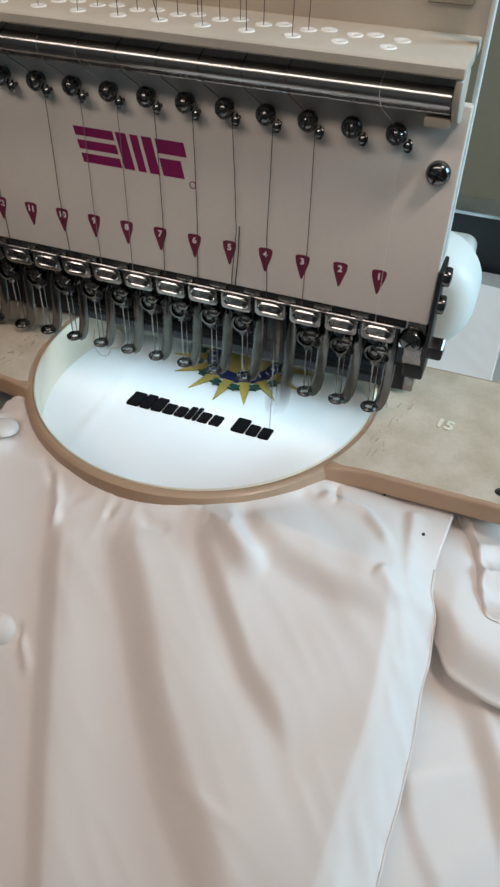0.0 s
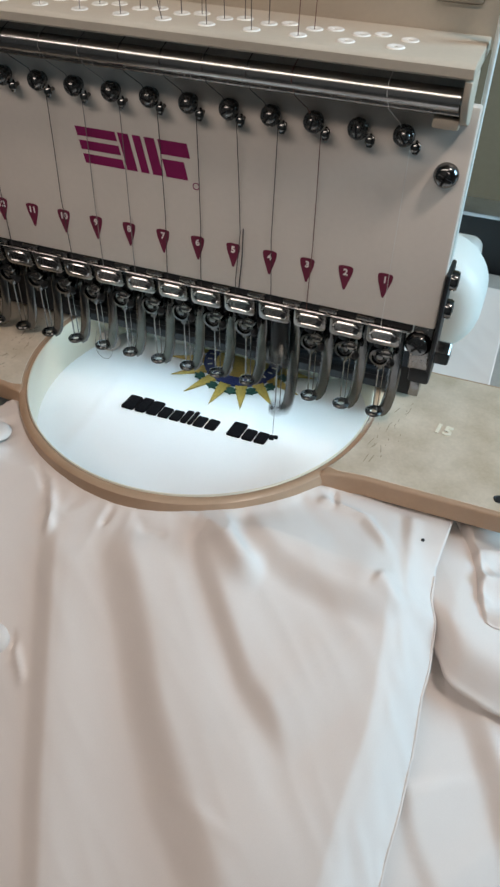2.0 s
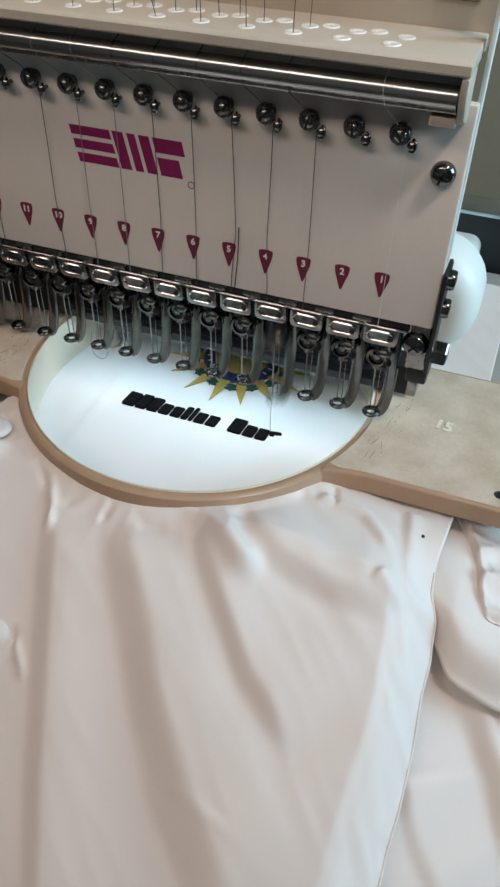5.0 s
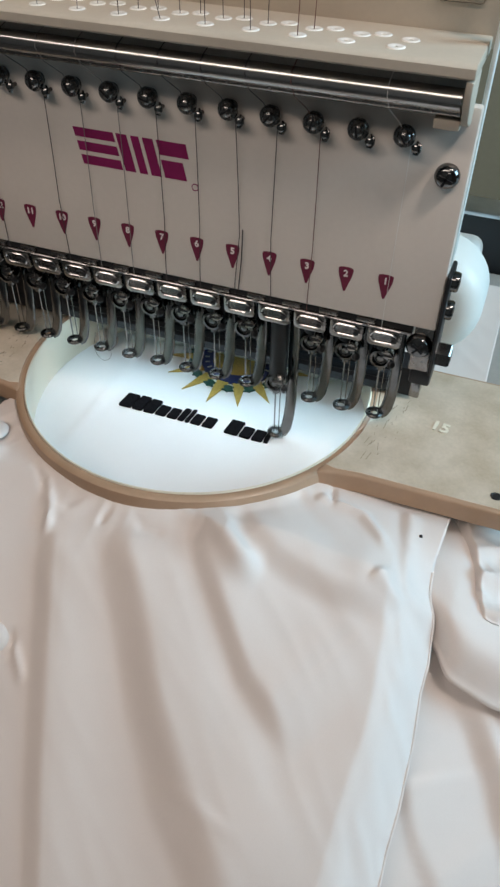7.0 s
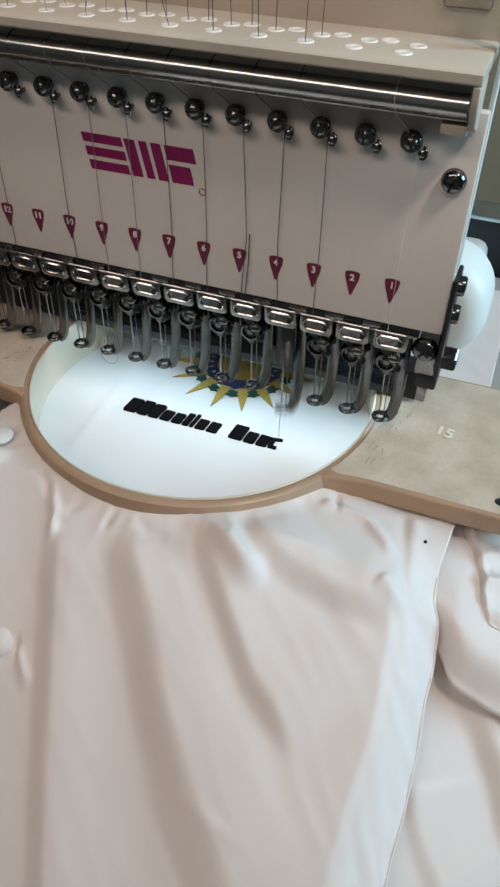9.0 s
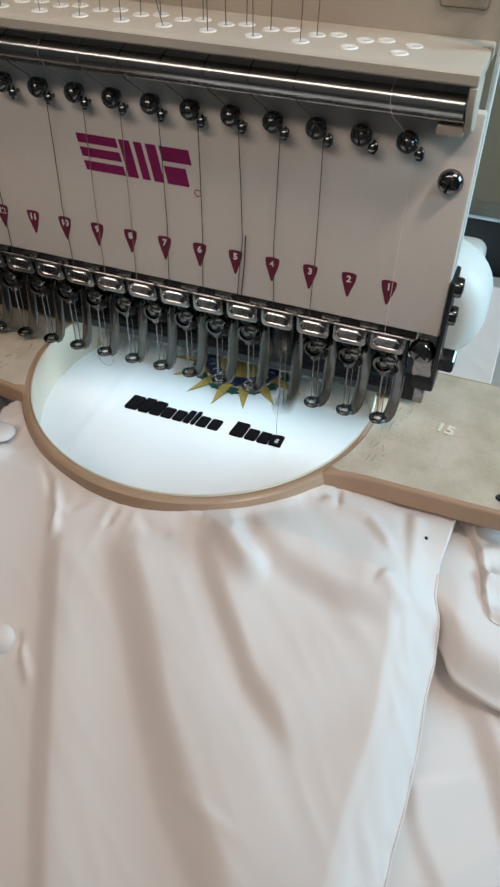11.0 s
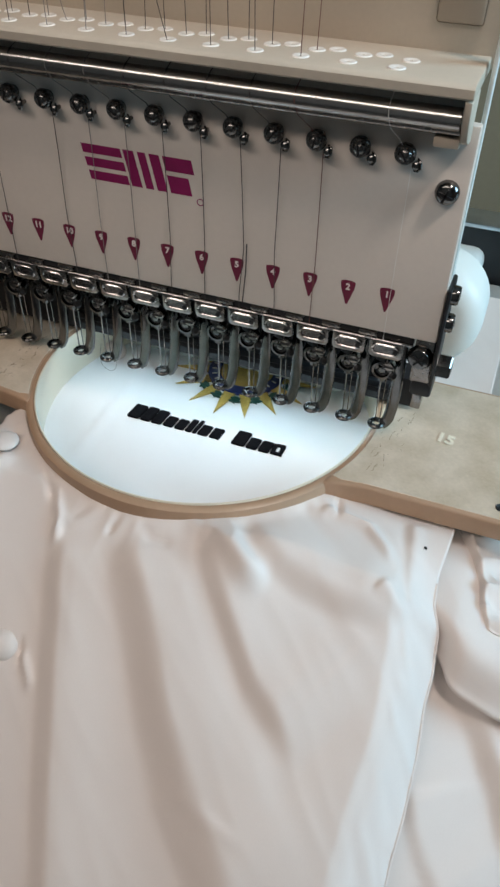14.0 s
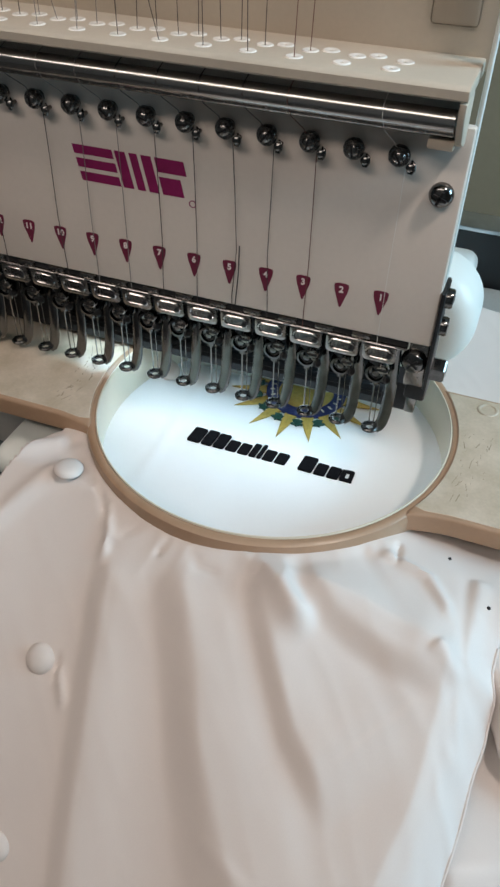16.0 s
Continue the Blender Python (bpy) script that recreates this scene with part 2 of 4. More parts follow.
# ---------------------------------------------------------------- the room
def room():
    def setting(name, bm, mat, label):
        ob = part(name, bm, mat, None, label, smooth=False)
        return tagged(ob, kind="structure", category=name.split("_")[0])
    setting("floor", box(-3.2, 2.2, -2.6, 2.0, -1.00, -0.95), FLOOR, "grey vinyl workshop floor")
    setting("ceiling", box(-3.2, 2.2, -2.6, 2.0, 1.50, 1.55), CEIL, "plain white painted ceiling")
    setting("wall_north", box(-3.2, 2.2, 1.30, 1.40, -0.95, 1.50), WALL, "plain beige painted wall behind the machine")
    setting("wall_south", box(-3.2, 2.2, -2.6, -2.5, -0.95, 1.50), WALLDARK, "plain grey painted wall")
    setting("wall_west", box(-3.2, -3.1, -2.5, 1.30, -0.95, 1.50), WALLDARK, "plain grey painted wall")
    # This wall's opening is assumed, to go with the added cool side light.
    bm = box(1.9, 2.0, -2.5, 1.30, -0.95, 0.35)
    box(1.9, 2.0, -2.5, 1.30, 1.36, 1.50, bm=bm)
    box(1.9, 2.0, -2.5, -0.50, 0.35, 1.36, bm=bm)
    box(1.9, 2.0, 0.80, 1.30, 0.35, 1.36, bm=bm)
    setting("wall_east", bm, WALLDARK, "plain grey painted wall with an opening assumed for the side light")
    # Panels made up to carry the two unseen ceiling lights.
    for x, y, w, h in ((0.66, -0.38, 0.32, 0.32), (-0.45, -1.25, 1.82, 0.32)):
        lamp = empty("unseen_ceiling_lamp", pose(x, y, 1.5), label="flat white ceiling light panel, assumed out of view, switched on", category="ceiling lamp", group="ceiling lamps")
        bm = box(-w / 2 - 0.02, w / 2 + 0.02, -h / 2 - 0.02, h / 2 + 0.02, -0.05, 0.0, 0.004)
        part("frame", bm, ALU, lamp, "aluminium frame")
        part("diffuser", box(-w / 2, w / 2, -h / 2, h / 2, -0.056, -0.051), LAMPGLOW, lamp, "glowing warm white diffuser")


# ---------------------------------------------------------------- machine head
def machine_head():
    head = empty("embroidery_machine", label="cream enamelled multi-needle embroidery machine head", category="sewing machine")
    x0, x1 = -0.34, 0.0187
    part("face_plate", box(x0, x1, 0.0, 0.004, 0.0555, 0.1290, 0.0008), ENAMEL, head, "cream enamelled front plate")
    part("head_body", box(x0, 0.0010, 0.0042, 0.052, 0.062, 0.1390, 0.0012), ENAMEL, head)
    # White strip paints the cool light that catches the head's right edge.
    part("lit_edge", box(x1 - 0.0010, x1 + 0.0004, 0.0042, 0.0090, 0.078, 0.30, 0.0005), WHITEPLASTIC, head, "edge strip, the cool light on it painted white")
    part("back_panel", box(x0, x1 - 0.0006, 0.0145, 0.0175, 0.1400, 0.36, 0.0010), SHELF, head, "upright cream panel")
    # Thin taupe box put in for a soft reflection on the panel.
    part("reflection_patch", box(-0.0010, 0.0125, 0.0130, 0.0146, 0.1510, 0.1800, 0.0012), TAUPE, head, "taupe patch painted for a blurred reflection on the upright panel")
    # overhanging shelf with a rounded lip
    prof = [(0.0146, 0.1393), (-0.0105, 0.1393), (-0.0140, 0.1395), (-0.0150, 0.1402), (-0.0152, 0.1425), (-0.0145, 0.1433), (-0.0130, 0.1436), (0.0146, 0.1436)]
    turn = Matrix(((0, 0, 1, 0), (1, 0, 0, 0), (0, 1, 0, 0), (0, 0, 0, 1)))
    part("shelf", slab(prof, x0, x1 - 0.0024, 0.0005, turn), SHELF, head, "cream shelf with thread holes")
    cheek = [(0.0, 0.1392), (-0.0148, 0.1392), (-0.0146, 0.1350), (-0.0100, 0.1275), (-0.0030, 0.1245), (0.0, 0.1245)]
    part("cheek", slab(cheek, 0.0143, x1 - 0.0024, 0.0006, turn), SHELF, head, "cream side bracket under the shelf")
    part("ledge", box(0.0068, 0.0142, -0.0085, -0.0002, 0.1246, 0.1275, 0.0006), SHELF, head, "small cream block")
    part("slot_back", box(x0, 0.0141, 0.0010, 0.0040, 0.1292, 0.1391), TABLE, head, "grey steel recess")
    part("guide_rail", box(x0, 0.0130, -0.0022, -0.0006, 0.1362, 0.1374, 0.0003), STEEL, head)
    part("roller_bar", tube([(x0, -0.0092, 0.1330), (0.0136, -0.0092, 0.1330)], 0.0031, 28), BARCHROME, head, "polished chrome thread bar")
    part("lower_rod", tube([(x0, -0.0072, 0.1292), (0.0136, -0.0072, 0.1292)], 0.0012, 14), NICKEL, head, "thin nickel rod")
    # thread holes
    ring = lathe([(0.0005, -0.001), (0.0006, 0.0001), (0.0016, 0.00035), (0.0023, 0.0003), (0.0026, 0.0)], 18)
    me = mesh_of(ring, "grommet", GROMMET)
    for i in range(23):
        for dx, y in ((-0.0122, 0.0030), (-0.0040, 0.0006), (-0.0063, -0.0075)):
            part("grommet", me, None, head, m=pose(dx - i * PITCH, y, 0.1436))
    # printed number markers
    mark = [(-0.0026, -0.0006), (-0.0024, 0.0), (-0.0012, 0.00035), (0.0012, 0.00035), (0.0024, 0.0), (0.0026, -0.0006), (0.00235, -0.0026), (0.0003, -0.0088), (-0.0003, -0.0088), (-0.00235, -0.0026)]
    mk = mesh_of(slab(mark, 0, 0.00012, 0, FRONT), "number_marker", MAROON)
    for i in range(1, 16):
        o = part("number_marker", mk, None, head, m=pose(needle_x(i) - 0.0007, -0.00005, 0.0729))
        lettering(str(i), 0.0033, PRINTWHITE, o, pose(0, -0.00020, -0.0021, 90, 0, 0))
    # maker's mark as plain slanted blocks
    def block(u0, u1, w0, w1, lean=0.0028, r=0.0006):
        z = lambda w: 0.0931 + w
        k = lambda w: lean * (w / 0.0125 - 0.5)
        return [(u0 - k(w0), z(w0)), (u1 - k(w0), z(w0)), (u1 - k(w1), z(w1)), (u0 - k(w1), z(w1))]
    for u0, u1, w0, w1 in ((-0.1128, -0.0975, 0.0, 0.0032), (-0.1128, -0.0975, 0.0047, 0.0078), (-0.1128, -0.0975, 0.0093, 0.0124), (-0.0965, -0.0925, 0.0, 0.0124), (-0.0910, -0.0880, 0.0, 0.0124), (-0.0866, -0.0828, 0.0, 0.0124), (-0.0815, -0.0708, 0.0076, 0.0124), (-0.0815, -0.0735, 0.0, 0.0060)):
        part("print_block", slab(block(u0, u1, w0, w1), 0, 0.00012, 0, FRONT), MAGENTA, head, "plain magenta printed block")
    part("print_dot", lathe([(0.0010, 0), (0.0013, 0), (0.0013, 0.00012), (0.0010, 0.00012), (0.0010, 0)], 20, pose(-0.0692, 0, 0.0915, 90)), MAGENTA, head)
    # domed chrome thread guides, each with a small hook
    dome = mesh_of(lathe([(0.0022, 0), (0.0022, 0.0014), (0.0029, 0.0019), (0.0033, 0.0029), (0.0032, 0.0038), (0.0028, 0.0044), (0.0022, 0.0043), (0.0019, 0.0048), (0.0013, 0.0055), (0, 0.0058)], 26, FRONT), "thread_guide", DULL)
    hk = lathe([(0.0009, 0), (0.0009, 0.0030), (0.0017, 0.0034), (0.0018, 0.0046), (0.0010, 0.0054), (0, 0.0056)], 14, FRONT)
    tube([(0.0000, -0.0030, 0.0022), (0.0016, -0.0044, 0.0014), (0.0018, -0.0050, -0.0004), (0.0008, -0.0046, -0.0020), (-0.0008, -0.0040, -0.0020)], 0.00045, 7, hk)
    hk.transform(Matrix.Scale(0.78, 4))
    hook = mesh_of(hk, "hook", CLAMP)
    slotm = mesh_of(box(-0.0017, 0.0017, -0.0060, -0.0048, -0.0003, 0.0003), "slot", DARK)
    for i in range(1, 16):
        o = part("thread_guide", dome, None, head, "domed chrome thread guide", m=pose(needle_x(i) - 0.0012, 0, 0.1196))
        part("hook", hook, None, o, m=pose(0.0038, 0, -0.0030))
        part("slot", slotm, None, o, m=pose(0, 0, 0, 0, 35 + 23 * i, 0))
    # large face screw
    sc = part("face_screw", lathe([(0.0038, 0), (0.0038, 0.0008), (0.0034, 0.0020), (0.0025, 0.0029), (0.0009, 0.0033), (0, 0.0033)], 26, FRONT), CLAMP, head, "dull chrome cross-head screw", m=pose(0.0126, 0, 0.1090))
    for a in (20, 110):
        part("slot", box(-0.0022, 0.0022, -0.0039, -0.0028, -0.0004, 0.0004), DARK, sc, m=pose(0, 0, 0, 0, a, 0))
    # under the face plate: dark cavity, clip row, beam
    part("cavity", box(x0, 0.0150, 0.0050, 0.0300, 0.0540, 0.0610), GAP, head, "dark cavity above the needle bars")
    part("comb_strip", box(x0, 0.0110, 0.0012, 0.0040, 0.0515, 0.0552, 0.0004), DARK, head, "black slotted strip")
    part("comb_rail", box(x0, 0.0110, -0.0004, 0.0010, 0.0522, 0.0530, 0.0003), CHROME, head, "thin bright rail")
    tooth = mesh_of(box(-0.0034, 0.0034, -0.0006, 0.0012, -0.0006, 0.0012, 0.0003), "comb_tooth", NICKEL)
    plate = slab(rounded_rect(0, 0, 0.0122, 0.0084, 0.0019), -0.0010, 0.0006, 0.0004, FRONT)
    clip = mesh_of(plate, "thread_clip", NICKEL)
    loop = [(u, -0.0008, w) for u, w in rounded_rect(0, 0, 0.0092, 0.0042, 0.0019, 4)]
    rr = tube(loop + loop[:1], 0.00055, 8)
    rim = mesh_of(rr, "raised_rim", CHROME)
    inn = mesh_of(slab(rounded_rect(0, 0, 0.0082, 0.0031, 0.0014), 0.0006, 0.00075, 0, FRONT), "slot", DULL)
    scr = mesh_of(lathe([(0.0010, 0.0013), (0.0010, 0.0019), (0.0006, 0.0022), (0, 0.0022)], 12, FRONT), "clip_screw", DARK)
    lip = mesh_of(tube([(-0.0055, -0.0008, 0.0040), (0.0055, -0.0008, 0.0040)], 0.0004, 8), "clip_lip", CLAMP)
    for i in range(1, 17):
        o = part("thread_clip", clip, None, head, "nickel plated thread clip", m=pose(needle_x(i) + 0.0016, 0.0010, 0.0486, 6, 0, 0))
        part("raised_rim", rim, None, o)
        part("slot", inn, None, o)
        part("clip_screw", scr, None, o, m=pose(0.0038, 0, 0))
        part("clip_lip", lip, None, o)
        part("comb_tooth", tooth, None, head, m=pose(needle_x(i) - 0.0055, 0.0006, 0.0538))
    part("needle_beam", box(x0, 0.0030, 0.0300, 0.0420, 0.0030, 0.0560, 0.0010), BEAM, head, "black steel beam behind the needles")
    part("beam_end", box(0.0031, 0.0130, 0.0300, 0.0420, 0.0030, 0.0170, 0.0010), BEAM, head)
    lamp_pose = look((-0.072, 0.0262, 0.0120), (-0.072, 0.0180, -0.0126))
    hood = part("lamp_strip", box(-0.074, 0.074, -0.0026, 0.0026, 0.0010, 0.0036, 0.0004), BEAM, head, "slim black lamp strip under the head", m=lamp_pose)
    part("lamp_lip", box(-0.074, 0.074, 0.0019, 0.0026, -0.0009, 0.0010), BEAM, hood)
    part("lamp_lip", box(-0.074, 0.074, -0.0026, -0.0019, -0.0012, 0.0010), BEAM, hood)
    part("diffuser", box(-0.072, 0.072, -0.0018, 0.0018, 0.0005, 0.0009), LEDGLOW, hood, "cool white diffuser, switched on")
    # bracket at the end of the row
    br = part("end_bracket", box(0.0188, 0.0204, -0.0010, 0.0120, 0.0375, 0.0770, 0.0008), DARK, head, "black steel end bracket")
    box_f = box(0.0116, 0.0187, 0.0020, 0.0050, 0.0365, 0.0545, 0.0006)
    part("bracket_face", box_f, NICKEL, br, "bright steel plate")
    part("bracket_foot", box(0.0125, 0.0202, 0.0020, 0.0150, 0.0305, 0.0380, 0.0010), DARK, br)
    part("stop_block", box(0.0135, 0.0172, 0.0045, 0.0160, 0.0225, 0.0315, 0.0006), STEEL, br)
    capped = lathe([(0.0034, 0), (0.0034, 0.0016), (0.0030, 0.0024), (0.0012, 0.0026), (0.0011, 0.0014), (0, 0.0014)], 22)
    cap = mesh_of(capped, "bolt", CLAMP)
    part("bolt", cap, None, br, "chrome socket bolt", m=pose(0.0204, 0.0035, 0.0735, 0, 90, 0))
    part("bolt", cap, None, br, "chrome socket bolt", m=pose(0.0204, 0.0040, 0.0625, 0, 90, 0))
    big = lathe([(0.0046, 0), (0.0046, 0.0044), (0.0040, 0.0050), (0.0020, 0.0052), (0.0018, 0.0034), (0, 0.0034)], 6)
    part("bolt", mesh_of(big, "bolt", CLAMP), None, br, "dark hexagon bolt", m=pose(0.0204, 0.0050, 0.0440, 0, 90, 0))
    fb = lathe([(0.0046, 0), (0.0046, 0.0014), (0.0036, 0.0028), (0.0012, 0.0034), (0, 0.0034)], 24, FRONT)
    o = part("bolt", fb, CLAMP, br, "dark chrome cross-head bolt", m=pose(0.0140, 0.0020, 0.0480))
    for a in (40, 130):
        part("slot", box(-0.0024, 0.0024, -0.0037, -0.0027, -0.0004, 0.0004), DARK, o, m=pose(0, 0, 0, 0, a, 0))
    # thick cast housing behind the row
    shape = rounded_rect(-0.1330, 0.0360, 0.3290, 0.0480, 0.0225, 10)
    part("rear_housing", slab(shape, -0.0680, -0.0440, 0.0110, FRONT, seg=7), WHITEPLASTIC, head, "rounded white plastic arm housing")
    part("rear_neck", box(-0.28, -0.0240, 0.0600, 0.2400, -0.0340, 0.0420, 0.0060), WHITEPLASTIC, head)
    return head


def threads():
    """Threads in front of the face plate, over the bar and up from the shelf."""
    mats = {1: THREAD_W, 3: THREAD_B, 4: THREAD_D, 5: THREAD_D, 6: THREAD_D, 7: THREAD_D, 8: THREAD_G, 9: THREAD_G, 10: THREAD_D, 12: THREAD_D, 13: THREAD_D, 14: THREAD_G, 15: THREAD_D}
    names = {THREAD_W: "white", THREAD_B: "brown", THREAD_D: "dark grey", THREAD_G: "grey"}
    rnd = random.Random(5)
    for i, mt in mats.items():
        x = needle_x(i)
        r = 0.00014 if mt is not THREAD_W else 0.00009
        th = empty("sewing_thread", pose(x, 0, 0), label=f"taut {names[mt]} sewing thread running down the plate", category="thread", group="sewing threads")
        bow = rnd.uniform(-0.0008, 0.0008)
        sw = 0.0016 if i == 5 else 0.0 if i == 1 else bow
        part("front_run", tube([(0.0010, -0.0022, 0.1160), (0.0008 + sw * 0.5, -0.0014, 0.0980), (0.0006 + sw, -0.0010, 0.0780), (0.0004, -0.0006, 0.0590), (0.0004, -0.0005, 0.0530)], r, 6), mt, th)
        part("bar_run", tube([(-0.0064, -0.0030, 0.1380), (-0.0062, -0.0110, 0.1358), (-0.0060, -0.0126, 0.1330), (-0.0054, -0.0100, 0.1285), (-0.0030, -0.0042, 0.1235), (-0.0015, -0.0040, 0.1210)], r, 6), mt, th)
        if i == 5:
            part("thread_end", tube([(0.0034, -0.0012, 0.0800), (0.0030, -0.0010, 0.0690), (0.0018, -0.0008, 0.0560)], 0.00022, 6), mt, th)
        if i >= 3:
            for dx, y in ((-0.0122, 0.0030), (-0.0040, 0.0006), (-0.0063, -0.0075)):
                if i == 3 and dx < -0.01:
                    continue
                lean = rnd.uniform(-0.004, 0.004) + (-0.03 if rnd.random() < 0.10 else 0)
                part("upper_run", tube([(dx + PITCH * 1.0 - 0.0137, y, 0.1425), (dx + PITCH * 1.0 - 0.0137 + lean, y + 0.002, 0.26)], r * 0.9, 6), mt, th)


    lo = empty("loose_thread", pose(needle_x(10), 0, 0), label="fine loose thread loop hanging from a presser foot", category="thread")
    ring = [(0.0022 + 0.0042 * math.sin(k * 0.42), 0.0105, 0.0050 - 0.0062 * math.cos(k * 0.42)) for k in range(-5, 6)]
    part("loop", tube([(-0.0012, 0.0118, 0.0120)] + ring + [(0.0040, 0.0118, 0.0120)], 0.00009, 6), THREAD_G, lo)


# ---------------------------------------------------------------- needles
ROW_Y, ROW_Z, ROW_DX = 0.0125, 0.0042, 0.0008


def needle_unit():
    u = empty("needle_unit", label="chrome needle bar with clamp and ring presser foot, raised", category="needle", group="row of needles")
    ring = lathe([(0.0016, 0.0), (0.0016, 0.0011), (0.0021, 0.0014), (0.0030, 0.0013), (0.0035, 0.0008), (0.0034, 0.0001), (0.0028, -0.0002), (0.0016, 0.0)], 24)
    foot = part("presser_foot", ring, FOOT, u, "worn steel presser foot ring")
    leg = tube([(0.0022, 0.0004, 0.0006), (0.0034, 0.0008, 0.0014), (0.0044, 0.0012, 0.0036), (0.0050, 0.0018, 0.0080), (0.0053, 0.0026, 0.0150), (0.0052, 0.0036, 0.0240), (0.0048, 0.0046, 0.0330), (0.0046, 0.0050, 0.0460), (0.0046, 0.0052, 0.0720)], 1, 16, squash=(0.0023, 0.0009))
    part("foot_leg", leg, LEGSTEEL, foot, "curved flat steel leg")
    part("needle", tube([(-0.0006, 0, 0.0010), (-0.0006, 0, 0.0040), (-0.0008, 0, 0.0270)], [0.00010, 0.00032, 0.00038], 8), STEEL, u)
    part("foot_wire", tube([(0.0012, 0.0008, 0.0012), (0.0010, 0.0010, 0.0270)], 0.00022, 6), STEEL, u, "thin steel wire")
    cl = lathe([(0.0032, -0.0034), (0.0042, -0.0028), (0.0045, -0.0010), (0.0045, 0.0020), (0.0039, 0.0030), (0.0030, 0.0031), (0.0027, 0.0018), (0.0016, 0.0014), (0.0013, 0.0026), (0, 0.0028)], 22, pose(-0.0006, 0, 0.0285, 90))
    tube([(-0.0006, 0, 0.0225), (-0.0006, 0, 0.0345)], [0.0016, 0.0022], 16, cl)
    c = part("needle_clamp", cl, CLAMP, u, "round chrome needle clamp")
    s = part("clamp_screw", lathe([(0.0022, 0), (0.0022, 0.0020), (0.0016, 0.0026), (0, 0.0026)], 16, pose(0.0020, -0.0022, 0.0320, 90)), NICKEL, c, "slotted screw")
    part("slot", box(-0.0004, 0.0040, -0.0052, -0.0047, 0.0317, 0.0323), DARK, c)
    part("side_knob", lathe([(0.0015, 0), (0.0017, 0.0016), (0.0010, 0.0024), (0, 0.0024)], 12, pose(0.0030, -0.0016, 0.0265, 70, 0, 40)), DARK, c)
    part("needle_bar", tube([(-0.0004, 0.0006, 0.0310), (-0.0004, 0.0010, 0.0740)], 0.0036, 16), DARK, u, "dark steel needle bar")
    return u


# ---------------------------------------------------------------- hoop
FABRIC_Z = -0.0218
TAB = 0.039


def hoop():
    h = empty("embroidery_hoop", label="tan plastic round embroidery hoop with wide side tabs", category="hoop")
    ring = lathe([(0.0754, -0.0230), (0.0750, -0.0010), (0.0753, -0.0003), (0.0759, 0.0), (0.0776, -0.0003), (0.0785, -0.0010), (0.0790, -0.0036), (0.0790, -0.0100), (0.0786, -0.0112), (0.0784, -0.0235), (0.0754, -0.0230)], 128)
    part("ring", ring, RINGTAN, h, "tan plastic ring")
    inner = lathe([(0.0744, -0.0232), (0.0742, -0.0008), (0.0745, 0.0002), (0.0749, 0.0002), (0.0751, -0.0006), (0.0751, -0.0232)], 128)
    part("inner_ring", inner, RIMIN, h, "cream inner ring")
    # side tabs, each cut to the ring
    for s in (1, -1):
        out = []
        a0 = math.asin(TAB / 0.0762)
        for k in range(25):
            a = a0 - 2 * a0 * k / 24
            out.append((0.0766 * math.cos(a), 0.0766 * math.sin(a)))
        out += [(0.0660, -TAB - 0.0030), (0.0700, -TAB - 0.0020), (0.0745, -TAB - 0.0010), (0.082, -TAB), (0.150, -TAB), (0.156, -TAB + 0.002), (0.158, -TAB + 0.007), (0.158, TAB - 0.007), (0.156, TAB - 0.002), (0.150, TAB), (0.070, TAB)]
        if s < 0:
            out = [(-x, y) for x, y in out]
        # Tab sides take the browner tan, which paints their shade.
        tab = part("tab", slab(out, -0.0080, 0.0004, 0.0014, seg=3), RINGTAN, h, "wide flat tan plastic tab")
        ins = []
        for k in range(25):
            a = 0.50 - 1.0 * k / 24
            ins.append((s * 0.0775 * math.cos(a), 0.0775 * math.sin(a)))
        ins += [(s * u, v) for u, v in ((0.0720, -TAB + 0.0008), (0.082, -TAB + 0.0019), (0.150, -TAB + 0.0019), (0.1545, -TAB + 0.004), (0.156, -TAB + 0.008), (0.156, TAB - 0.008), (0.1545, TAB - 0.004), (0.150, TAB - 0.0019), (0.0720, TAB - 0.0019))]
        # Thin inset sheet makes the tab's lit top paler than its sides.
        part("top_face", slab(ins, 0.0003, 0.0006, 0.0002, seg=1), TAN_LIT, tab, "worn tan top face, painted paler as the lit side")
    part("screw_hole", lathe([(0.0021, 0.0007), (0.0016, 0.0009), (0.0014, 0.0007), (0, 0.0007)], 18, pose(0.131, -0.031, 0)), DARK, h, "dark screw hole")
    lettering("15", 0.0078, RIMIN, h, pose(0.1050, -0.0002, 0.0007, 0, 0, -8), "relief_number", 0.0004)
    part("relief_mark", lathe([(0.0030, 0.0006), (0.0034, 0.0010), (0.0042, 0.0010), (0.0046, 0.0006)], 24, pose(0.0860, 0.0310, 0)), TAN_LIT, h, "small raised round mark")
    rnd = random.Random(11)
    bm = bmesh.new()
    for s in (1, -1):
        for k in range(34):
            x, y = s * rnd.uniform(0.0790, 0.0900), rnd.uniform(-0.030, 0.012)
            ln, w, a = rnd.uniform(0.0008, 0.0055) * (1 if rnd.random() < 0.5 else 0.4), rnd.uniform(0.00004, 0.00011), rnd.uniform(60, 105)
            box(-w, w, -ln / 2, ln / 2, 0.00055, 0.00066, bm=bm)
            bm.verts.ensure_lookup_table()
            bmesh.ops.transform(bm, matrix=pose(x, y, 0, 0, 0, a - 90), verts=bm.verts[-8:])
    tagged(part("scuff_marks", bm, SCUFF, h, "dark needle scuffs"), kind="stuff")
    return h


